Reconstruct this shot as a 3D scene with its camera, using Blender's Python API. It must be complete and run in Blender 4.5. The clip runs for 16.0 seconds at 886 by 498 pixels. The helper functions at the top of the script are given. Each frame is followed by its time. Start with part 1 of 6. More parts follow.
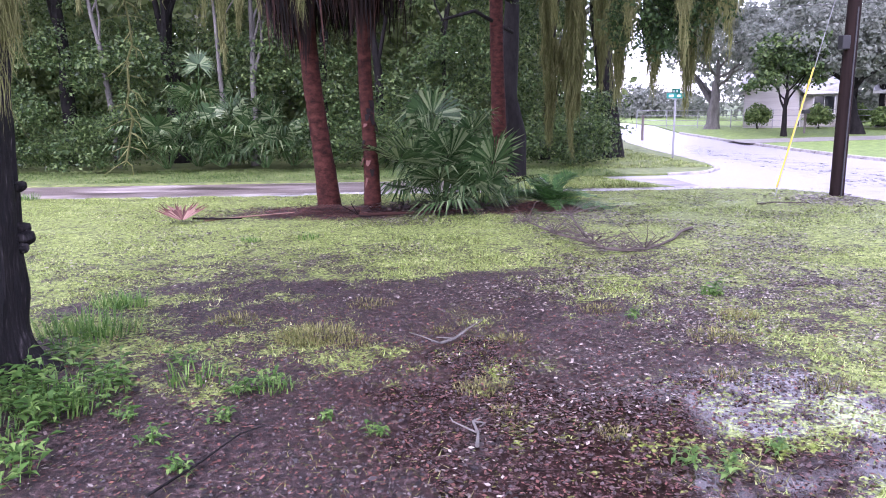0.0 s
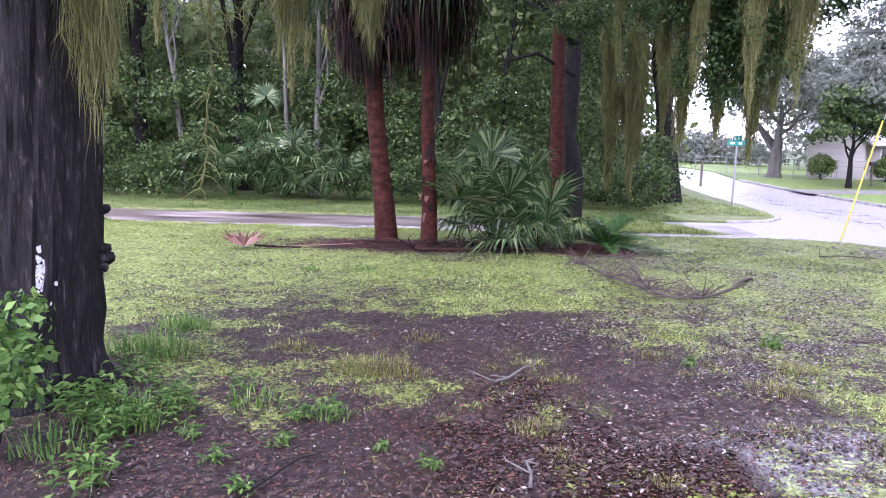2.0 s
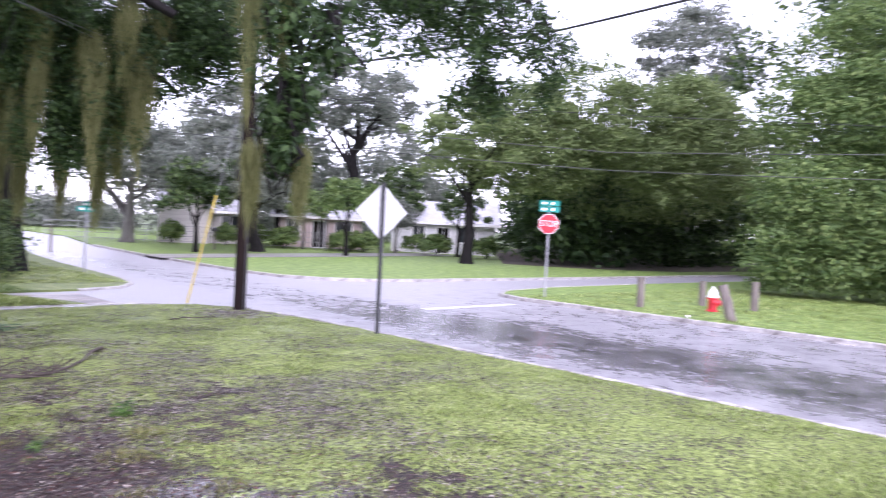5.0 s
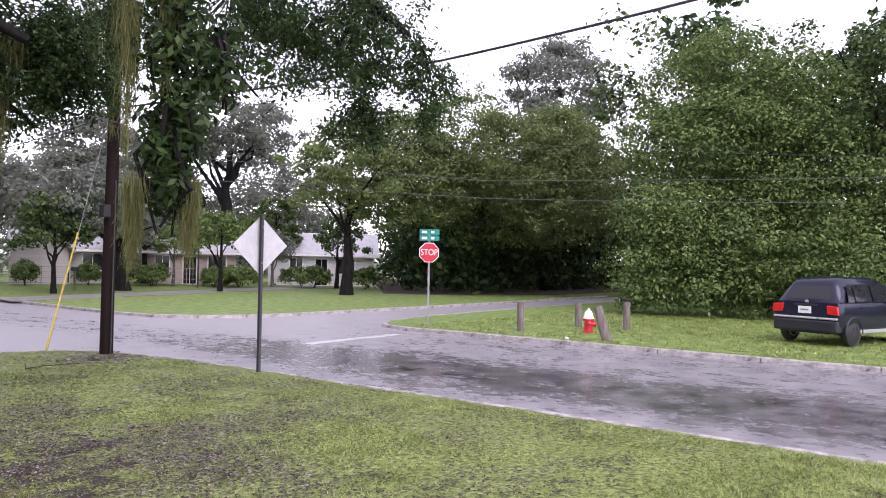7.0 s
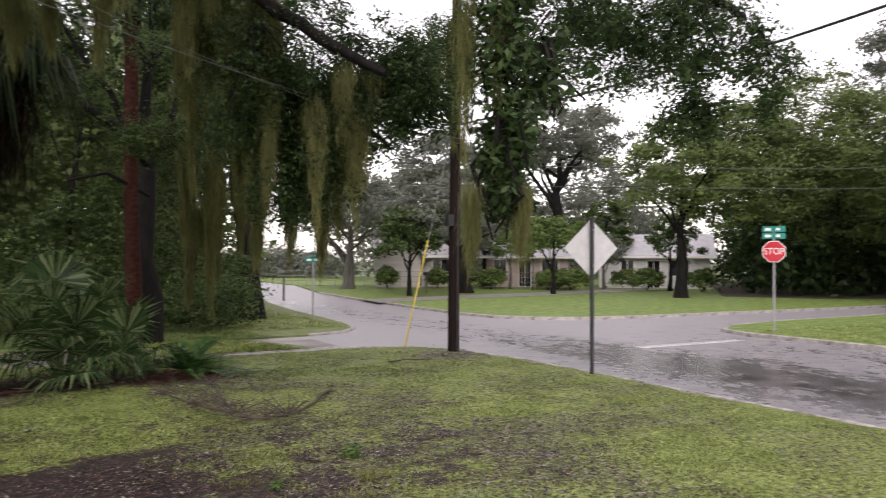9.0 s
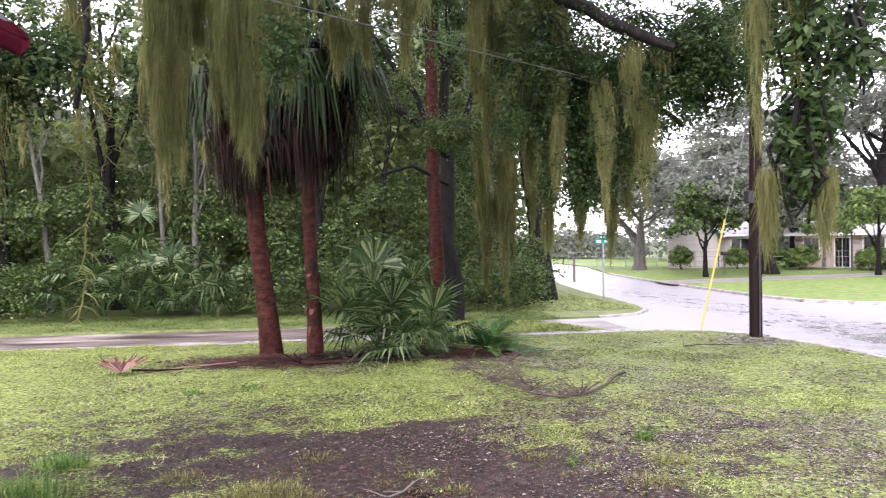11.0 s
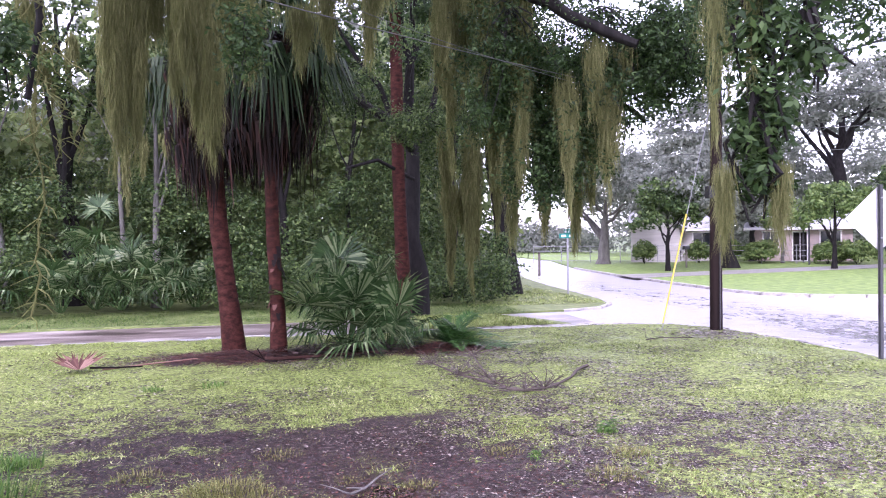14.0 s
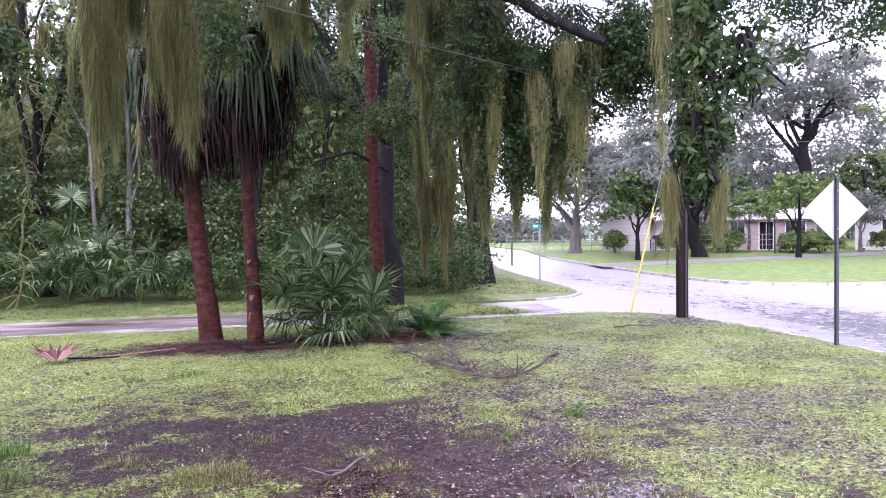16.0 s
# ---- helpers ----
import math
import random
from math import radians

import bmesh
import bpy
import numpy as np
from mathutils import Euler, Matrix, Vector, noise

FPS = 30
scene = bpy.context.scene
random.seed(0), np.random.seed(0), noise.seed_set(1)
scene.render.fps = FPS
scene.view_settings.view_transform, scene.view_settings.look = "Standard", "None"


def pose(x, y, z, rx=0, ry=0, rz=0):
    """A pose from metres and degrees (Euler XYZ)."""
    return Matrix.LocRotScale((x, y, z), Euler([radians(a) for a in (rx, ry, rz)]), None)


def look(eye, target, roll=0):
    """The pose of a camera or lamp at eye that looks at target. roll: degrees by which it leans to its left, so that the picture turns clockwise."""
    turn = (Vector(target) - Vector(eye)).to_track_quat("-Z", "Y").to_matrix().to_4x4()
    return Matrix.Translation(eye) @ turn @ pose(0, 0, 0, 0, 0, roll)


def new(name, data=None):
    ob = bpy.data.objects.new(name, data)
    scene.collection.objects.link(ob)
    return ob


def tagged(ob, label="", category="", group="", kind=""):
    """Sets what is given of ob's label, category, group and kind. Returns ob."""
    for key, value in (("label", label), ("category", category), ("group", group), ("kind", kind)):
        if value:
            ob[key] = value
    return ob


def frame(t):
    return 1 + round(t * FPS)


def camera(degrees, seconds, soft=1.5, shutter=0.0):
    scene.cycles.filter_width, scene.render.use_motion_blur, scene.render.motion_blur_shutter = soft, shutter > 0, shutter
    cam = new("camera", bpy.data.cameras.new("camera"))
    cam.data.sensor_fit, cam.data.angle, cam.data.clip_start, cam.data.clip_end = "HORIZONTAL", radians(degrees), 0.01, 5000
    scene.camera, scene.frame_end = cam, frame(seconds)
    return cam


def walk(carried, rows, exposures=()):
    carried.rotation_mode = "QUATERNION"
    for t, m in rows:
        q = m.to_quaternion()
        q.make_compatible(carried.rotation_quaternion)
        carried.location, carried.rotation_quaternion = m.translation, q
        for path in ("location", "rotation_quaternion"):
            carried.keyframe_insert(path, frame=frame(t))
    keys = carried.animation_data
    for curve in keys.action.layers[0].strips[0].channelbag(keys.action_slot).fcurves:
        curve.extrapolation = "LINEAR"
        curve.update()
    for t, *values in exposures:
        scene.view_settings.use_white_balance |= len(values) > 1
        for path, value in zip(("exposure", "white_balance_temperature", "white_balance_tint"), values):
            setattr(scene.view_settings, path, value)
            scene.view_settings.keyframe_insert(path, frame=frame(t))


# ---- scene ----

# camera and walk -----------------------------------------------------------
LENS = 60.81
cam = camera(LENS, 16.0, soft=1.0, shutter=0.35)
# seconds, eye x y z, yaw, pitch, roll
ROWS = [
    (0.0, 0.077, 0.313, 1.872, -3.37, -10.90, -0.59),
    (0.5, 0.074, 0.291, 1.881, -3.54, -10.54, -0.22),
    (1.0, 0.062, 0.270, 1.879, -2.78, -9.80, 0.36),
    (1.5, 0.024, 0.262, 1.881, 0.60, -8.99, 0.50),
    (2.0, -0.001, 0.216, 1.906, 0.50, -8.23, 1.53),
    (2.5, -0.011, 0.093, 1.937, -1.72, -6.84, 2.28),
    (3.0, -0.012, -0.058, 1.972, -5.49, -5.67, 2.79),
    (3.5, 0.010, -0.119, 1.997, -11.64, -4.51, 3.08),
    (4.0, -0.021, -0.146, 2.004, -21.26, -3.54, 2.94),
    (4.5, -0.011, -0.121, 1.998, -33.35, -2.56, 2.70),
    (5.0, -0.001, -0.085, 2.021, -45.50, -1.57, 2.96),
    (5.2, 0.013, -0.080, 2.021, -49.49, -1.22, 2.80),
    (7.3, 0.014, 0.058, 2.031, -54.62, 1.09, 1.12),
    (7.5, 0.017, 0.056, 2.030, -52.57, 1.23, 1.03),
    (8.0, 0.026, 0.049, 2.028, -45.45, 1.40, 0.72),
    (8.5, 0.045, 0.070, 2.028, -37.56, 1.23, 0.49),
    (9.0, 0.041, 0.080, 2.030, -29.94, 0.90, 0.19),
    (9.5, 0.011, 0.045, 2.028, -23.21, 0.61, -0.22),
    (10.0, -0.019, 0.023, 2.035, -17.43, 0.31, -0.48),
    (10.2, -0.012, 0.002, 2.040, -15.31, 0.17, -0.49),
    (12.3, -0.042, -0.103, 2.074, -3.22, -0.72, -1.34),
    (12.5, -0.031, -0.097, 2.072, -3.43, -0.73, -1.30),
    (13.0, 0.008, -0.031, 2.060, -5.44, -0.77, -1.09),
    (13.5, 0.019, -0.011, 2.060, -8.45, -0.79, -0.93),
    (14.0, 0.011, -0.041, 2.061, -10.78, -0.89, -0.81),
    (14.5, -0.003, -0.125, 2.072, -12.02, -1.14, -0.77),
    (15.0, -0.026, -0.206, 2.083, -12.36, -1.35, -0.83),
    (15.5, -0.047, -0.274, 2.093, -12.60, -1.57, -0.84),
    (16.0, -0.064, -0.332, 2.101, -12.80, -1.74, -0.86),
]
walk(cam, [(t, pose(x, y, z) @ pose(0, 0, 0, 0, 0, yaw) @ pose(0, 0, 0, 90 + pitch) @ pose(0, 0, 0, 0, 0, roll))
           for t, x, y, z, yaw, pitch, roll in ROWS],
     exposures=[(0, 1.38, 5600, 42), (2.5, 1.3, 5650, 37), (3.5, 1.5, 5650, 37), (5, 1.0, 5800, 33), (7.3, 0.28, 6400, 32), (8.5, 0.02, 6900, 25), (9, 0.02, 7000, 22), (10, 0.75, 6850, 22), (12.3, 1.55, 6000, 36), (13.2, 1.75, 5850, 38), (14.0, 1.38, 5750, 42), (16, 1.32, 5750, 42)])

# world and light -----------------------------------------------------------
world = bpy.data.worlds.new("overcast_sky")
scene.world = world
world.use_nodes = True
wn, wl = world.node_tree.nodes, world.node_tree.links
sky = wn.new("ShaderNodeTexSky")
sky.sky_type = "NISHITA"
sky.sun_disc = False
sky.sun_elevation, sky.sun_rotation = radians(53), radians(210)
sky.air_density, sky.dust_density, sky.ozone_density = 1.0, 1.0, 1.0
hsv = wn.new("ShaderNodeHueSaturation")
hsv.inputs["Saturation"].default_value = 0.2
hsv.inputs["Value"].default_value = 2.2
wl.new(sky.outputs[0], hsv.inputs["Color"])
wl.new(hsv.outputs[0], wn["Background"].inputs[0])
wn["Background"].inputs[1].default_value = 0.15
sun = new("sun", bpy.data.lights.new("sun", "SUN"))
sun.data.energy, sun.data.angle, sun.data.color = 0.8, radians(40), (1.0, 0.97, 0.93)
sun.matrix_world = look((0, 0, 0), (0.30, 0.52, -0.8))

# materials -----------------------------------------------------------------
def material(name, colors, scale=4.0, rough=0.7, bump=0.2, bump_scale=30.0, metal=0.0, spec=0.5, detail=6.0,
             stretch=(1, 1, 1), island=0.0, objvar=0.0, trans=0.0, coords="Object", hue=0.0, rough_var=0.0, double=True):
    """A noise-mottled surface: colors is a list of (position, rgb) for the ramp."""
    m = bpy.data.materials.new(name)
    m.use_nodes = True
    n, l = m.node_tree.nodes, m.node_tree.links
    b = n["Principled BSDF"]
    b.inputs["Roughness"].default_value, b.inputs["Metallic"].default_value = rough, metal
    b.inputs["Specular IOR Level"].default_value = spec
    tc, mp = n.new("ShaderNodeTexCoord"), n.new("ShaderNodeMapping")
    mp.inputs["Scale"].default_value = stretch
    l.new(tc.outputs[coords], mp.inputs[0])
    nz = n.new("ShaderNodeTexNoise")
    nz.inputs["Scale"].default_value, nz.inputs["Detail"].default_value = scale, detail
    nz.inputs["Roughness"].default_value = 0.65
    l.new(mp.outputs[0], nz.inputs["Vector"])
    ramp = n.new("ShaderNodeValToRGB")
    while len(ramp.color_ramp.elements) < len(colors):
        ramp.color_ramp.elements.new(0.5)
    for e, (p, c) in zip(ramp.color_ramp.elements, colors):
        e.position, e.color = p, (*c, 1)
    fac = nz.outputs["Fac"]
    if island or objvar:
        src = n.new("ShaderNodeNewGeometry").outputs["Random Per Island"] if island else n.new("ShaderNodeObjectInfo").outputs["Random"]
        mx = n.new("ShaderNodeMix")
        mx.inputs[0].default_value = island or objvar
        l.new(fac, mx.inputs[2])
        l.new(src, mx.inputs[3])
        fac = mx.outputs[0]
    l.new(fac, ramp.inputs[0])
    col = ramp.outputs[0]
    l.new(col, b.inputs["Base Color"])
    if rough_var:
        rr = n.new("ShaderNodeMapRange")
        rr.inputs[3].default_value, rr.inputs[4].default_value = max(0.02, rough - rough_var), rough + rough_var
        l.new(nz.outputs["Fac"], rr.inputs[0])
        l.new(rr.outputs[0], b.inputs["Roughness"])
    if bump:
        nb = n.new("ShaderNodeTexNoise")
        nb.inputs["Scale"].default_value, nb.inputs["Detail"].default_value = bump_scale, 5
        l.new(mp.outputs[0], nb.inputs["Vector"])
        bp = n.new("ShaderNodeBump")
        bp.inputs["Strength"].default_value, bp.inputs["Distance"].default_value = bump, 0.02
        l.new(nb.outputs["Fac"], bp.inputs["Height"])
        l.new(bp.outputs[0], b.inputs["Normal"])
    if trans:
        tr, mix = n.new("ShaderNodeBsdfTranslucent"), n.new("ShaderNodeMixShader")
        mix.inputs[0].default_value = trans
        l.new(col, tr.inputs[0])
        l.new(b.outputs[0], mix.inputs[1])
        l.new(tr.outputs[0], mix.inputs[2])
        l.new(mix.outputs[0], n["Material Output"].inputs[0])
    return m


def leafy(name, dark, mid, light, rough=0.45, trans=0.35, island=0.55):
    return material(name, [(0.15, dark), (0.5, mid), (0.85, light)], scale=0.35, rough=rough, bump=0, island=island, trans=trans, spec=0.2)


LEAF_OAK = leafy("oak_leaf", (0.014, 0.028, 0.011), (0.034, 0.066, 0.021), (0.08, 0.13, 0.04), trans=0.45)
LEAF_WOODS = leafy("woods_leaf", (0.012, 0.025, 0.008), (0.055, 0.098, 0.03), (0.18, 0.24, 0.08), rough=0.35)
# distance haze put into the leaf colour: paled and greyed
LEAF_HAZED = leafy("hazed_leaf", (0.10, 0.12, 0.095), (0.19, 0.21, 0.17), (0.3, 0.32, 0.26), rough=0.35, trans=0.5)
LEAF_EAST = leafy("billowing_leaf", (0.06, 0.09, 0.032), (0.145, 0.195, 0.07), (0.26, 0.32, 0.12), trans=0.45, island=0.4)
LEAF_BUSH = leafy("bush_leaf", (0.045, 0.085, 0.026), (0.12, 0.185, 0.055), (0.24, 0.31, 0.10))
LEAF_FRESH = leafy("fresh_leaf", (0.035, 0.09, 0.02), (0.10, 0.20, 0.045), (0.24, 0.36, 0.10))
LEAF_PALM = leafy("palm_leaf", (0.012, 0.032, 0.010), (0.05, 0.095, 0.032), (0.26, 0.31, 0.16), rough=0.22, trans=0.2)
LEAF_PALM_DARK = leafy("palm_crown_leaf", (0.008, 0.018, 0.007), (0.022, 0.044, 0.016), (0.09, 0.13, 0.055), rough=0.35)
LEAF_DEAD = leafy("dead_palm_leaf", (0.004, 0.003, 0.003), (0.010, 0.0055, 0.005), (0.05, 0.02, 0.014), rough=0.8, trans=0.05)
LEAF_FALLEN = leafy("fallen_frond_leaf", (0.04, 0.014, 0.012), (0.15, 0.07, 0.055), (0.34, 0.22, 0.17), rough=0.6, trans=0.1)
MOSS = leafy("hanging_moss", (0.045, 0.048, 0.017), (0.15, 0.158, 0.06), (0.42, 0.42, 0.19), rough=0.9, trans=0.5, island=0.22)
GRASS = material("grass_blades", [(0.3, (0.085, 0.072, 0.028)), (0.4, (0.115, 0.16, 0.032)), (0.5, (0.235, 0.325, 0.072)), (0.62, (0.44, 0.51, 0.19)), (0.78, (0.68, 0.66, 0.38))], scale=1.5, rough=0.5, bump=0, island=0.35, trans=0.35, spec=0.25, detail=8)
BARK_OAK = material("oak_bark", [(0.38, (0.004, 0.004, 0.005)), (0.55, (0.011, 0.0095, 0.010)), (0.63, (0.032, 0.028, 0.029)), (0.74, (0.12, 0.108, 0.105))], scale=24, rough=0.8, spec=0.25, bump=1.0,
                    bump_scale=22, stretch=(1.6, 1.6, 0.25), rough_var=0.2, detail=9)
BARK_PALM = material("palm_bark", [(0.3, (0.008, 0.003, 0.003)), (0.48, (0.035, 0.011, 0.008)), (0.64, (0.066, 0.022, 0.016)), (0.85, (0.09, 0.032, 0.024))], scale=9, rough=0.8, spec=0.12, bump=0.6,
                     bump_scale=20, stretch=(0.8, 0.8, 1.3), detail=10)
BARK_DARK = material("dark_bark", [(0.3, (0.004, 0.0035, 0.0035)), (0.8, (0.024, 0.021, 0.02))], scale=8, rough=0.9, spec=0.2, bump=0.8, bump_scale=18, stretch=(1, 1, 0.3))
BARK_PALE = material("pale_bark", [(0.3, (0.06, 0.055, 0.05)), (0.8, (0.2, 0.19, 0.17))], scale=6, rough=0.85, bump=0.6, bump_scale=18, stretch=(1, 1, 0.3))
TWIG_WOOD = material("dead_twig", [(0.3, (0.035, 0.026, 0.022)), (0.8, (0.13, 0.10, 0.085))], scale=9, rough=0.85, bump=0.4, bump_scale=20)
POLE_WOOD = material("creosote_wood", [(0.3, (0.008, 0.005, 0.0045)), (0.8, (0.028, 0.016, 0.014))], scale=10, rough=0.8, spec=0.15, bump=0.5, bump_scale=20, stretch=(1, 1, 0.06))
POST_WOOD = material("weathered_wood", [(0.25, (0.06, 0.045, 0.04)), (0.55, (0.2, 0.17, 0.15)), (0.85, (0.4, 0.36, 0.32))], scale=12, rough=0.85, bump=0.8,
                     bump_scale=25, stretch=(1, 1, 0.12))
KERB = material("kerb_concrete", [(0.3, (0.07, 0.06, 0.055)), (0.45, (0.3, 0.28, 0.265)), (0.7, (0.55, 0.52, 0.5))], scale=5.5, rough=0.5, bump=0.4, bump_scale=40, rough_var=0.2)


# mesh helpers --------------------------------------------------------------
def poly_mesh(name, verts, k, mat, parent=None, smooth=False):
    """One mesh whose faces take k vertices each, in order."""
    verts = np.ascontiguousarray(np.asarray(verts, np.float32).reshape(-1, 3))
    count = len(verts) // k
    me = bpy.data.meshes.new(name)
    me.vertices.add(len(verts))
    me.vertices.foreach_set("co", verts.ravel())
    me.loops.add(count * k)
    me.loops.foreach_set("vertex_index", np.arange(count * k, dtype=np.int32))
    me.polygons.add(count)
    me.polygons.foreach_set("loop_start", np.arange(0, count * k, k, dtype=np.int32))
    me.update(calc_edges=True)
    me.validate()
    me.materials.append(mat)
    ob = new(name, me)
    ob.parent = parent
    return ob


class Geo:
    """Collects vertices and faces for one mesh."""

    def __init__(self):
        self.v, self.f = [], []

    def add(self, verts, faces, m=None):
        o = len(self.v)
        self.v += [tuple(m @ Vector(p)) if m else tuple(p) for p in verts]
        self.f += [tuple(i + o for i in f) for f in faces]
        return self

    def box(self, size, at=(0, 0, 0), m=None):
        sx, sy, sz = (s / 2 for s in size)
        x, y, z = at
        vs = [(x + a * sx, y + b * sy, z + c * sz) for c in (-1, 1) for b in (-1, 1) for a in (-1, 1)]
        return self.add(vs, [(0, 2, 3, 1), (4, 5, 7, 6), (0, 1, 5, 4), (2, 6, 7, 3), (0, 4, 6, 2), (1, 3, 7, 5)], m)

    def tube(self, pts, radii, n=8, caps=True, wob=0.0, rng=None):
        pts = [Vector(p) for p in pts]
        rings, o = [], len(self.v)
        side = None
        for i, p in enumerate(pts):
            d = (pts[min(i + 1, len(pts) - 1)] - pts[max(i - 1, 0)]).normalized()
            if side is None:
                side = d.orthogonal().normalized()
            side = (side - d * side.dot(d)).normalized()
            up = d.cross(side)
            for k in range(n):
                a = 2 * math.pi * k / n
                r = radii[i] * (1 + (rng.uniform(-wob, wob) if wob else 0))
                self.v.append(tuple(p + side * math.cos(a) * r + up * math.sin(a) * r))
        for i in range(len(pts) - 1):
            for k in range(n):
                a, b = o + i * n + k, o + i * n + (k + 1) % n
                self.f.append((a, b, b + n, a + n))
        if caps:
            self.f.append(tuple(o + k for k in reversed(range(n))))
            self.f.append(tuple(o + (len(pts) - 1) * n + k for k in range(n)))
        return self

    def lathe(self, profile, n=16, m=None):
        vs, fs = [], []
        for r, z in profile:
            vs += [(r * math.cos(2 * math.pi * k / n), r * math.sin(2 * math.pi * k / n), z) for k in range(n)]
        for i in range(len(profile) - 1):
            fs += [(i * n + k, i * n + (k + 1) % n, (i + 1) * n + (k + 1) % n, (i + 1) * n + k) for k in range(n)]
        fs += [tuple(reversed(range(n))), tuple((len(profile) - 1) * n + k for k in range(n))]
        return self.add(vs, fs, m)

    def prism(self, outline, z0, z1, m=None):
        n = len(outline)
        vs = [(x, y, z0) for x, y in outline] + [(x, y, z1) for x, y in outline]
        fs = [tuple(range(n, 2 * n)), tuple(reversed(range(n)))] + [(i, (i + 1) % n, n + (i + 1) % n, n + i) for i in range(n)]
        return self.add(vs, fs, m)

    def done(self, name, mat, parent=None, bevel=0.0, smooth=False, label=""):
        bm = bmesh.new()
        vs = [bm.verts.new(p) for p in self.v]
        for f in self.f:
            try:
                bm.faces.new([vs[i] for i in f])
            except ValueError:
                pass
        bmesh.ops.recalc_face_normals(bm, faces=bm.faces)
        if bevel:
            bmesh.ops.bevel(bm, geom=list(bm.edges), offset=bevel, segments=2, affect="EDGES", profile=0.5)
        me = bpy.data.meshes.new(name)
        bm.to_mesh(me)
        bm.free()
        if smooth:
            me.shade_smooth()
            me.set_sharp_from_angle(angle=radians(38))
        me.materials.append(mat)
        ob = new(name, me)
        ob.parent = parent
        return tagged(ob, label) if label else ob


def part(name, geo, mat, parent, label="", bevel=0.0, smooth=False):
    return geo.done(name, mat, parent, bevel, smooth, label)


def thing(name, label, category, at=(0, 0, 0), group="", kind="", turn=0.0):
    e = new(name)
    e.empty_display_size = 0.2
    e.matrix_basis = pose(*at, 0, 0, turn)
    return tagged(e, label, category, group, kind)


def crown_points(center, radii, count, rng, flat=0.0, gap=0.35):
    """Clump centres on the outer part of an uneven crown."""
    out = []
    cx, cy, cz = center
    while len(out) < count:
        d = Vector(rng.normal(size=3)).normalized()
        r = rng.uniform(0.45, 1.0) ** 0.6 * (0.8 + 0.45 * noise.noise(d * 1.7 + Vector(center)))
        if d.z < -0.55:
            continue
        p = Vector((cx + d.x * radii[0] * r, cy + d.y * radii[1] * r, cz + d.z * radii[2] * r))
        if noise.noise(p * 0.55) > -gap:
            out.append(p)
    return np.array(out)


def grid_sheet(name, x0, x1, y0, y1, step, height, mat, parent=None):
    nx, ny = int((x1 - x0) / step) + 1, int((y1 - y0) / step) + 1
    xs, ys = np.linspace(x0, x1, nx), np.linspace(y0, y1, ny)
    X, Y = np.meshgrid(xs, ys)
    Z = height(X, Y)
    me = bpy.data.meshes.new(name)
    V = np.stack([X, Y, Z], -1).reshape(-1, 3)
    i = np.arange(nx * ny).reshape(ny, nx)
    F = np.stack([i[:-1, :-1], i[:-1, 1:], i[1:, 1:], i[1:, :-1]], -1).reshape(-1, 4)
    me.vertices.add(len(V)), me.vertices.foreach_set("co", V.astype(np.float32).ravel())
    me.loops.add(F.size), me.loops.foreach_set("vertex_index", F.astype(np.int32).ravel())
    me.polygons.add(len(F)), me.polygons.foreach_set("loop_start", np.arange(0, F.size, 4, dtype=np.int32))
    me.update(calc_edges=True)
    me.shade_smooth()
    me.materials.append(mat)
    ob = new(name, me)
    ob.parent = parent
    return ob, X, Y


def fbm(X, Y, scale, seed, octaves=4):
    """Smooth value noise in numpy, about -1..1."""
    out, amp, tot = np.zeros_like(X, float), 1.0, 0.0
    for o in range(octaves):
        g = np.random.default_rng(seed + o).uniform(-1, 1, (64, 64))
        u, v = X * scale * 2 ** o, Y * scale * 2 ** o
        iu, iv = np.floor(u).astype(int), np.floor(v).astype(int)
        fu, fv = u - iu, v - iv
        fu, fv = fu * fu * (3 - 2 * fu), fv * fv * (3 - 2 * fv)
        a, b = g[iu % 64, iv % 64], g[(iu + 1) % 64, iv % 64]
        c, d = g[iu % 64, (iv + 1) % 64], g[(iu + 1) % 64, (iv + 1) % 64]
        out += amp * ((a * (1 - fu) + b * fu) * (1 - fv) + (c * (1 - fu) + d * fu) * fv)
        tot += amp
        amp *= 0.55
    return out / tot * 1.6


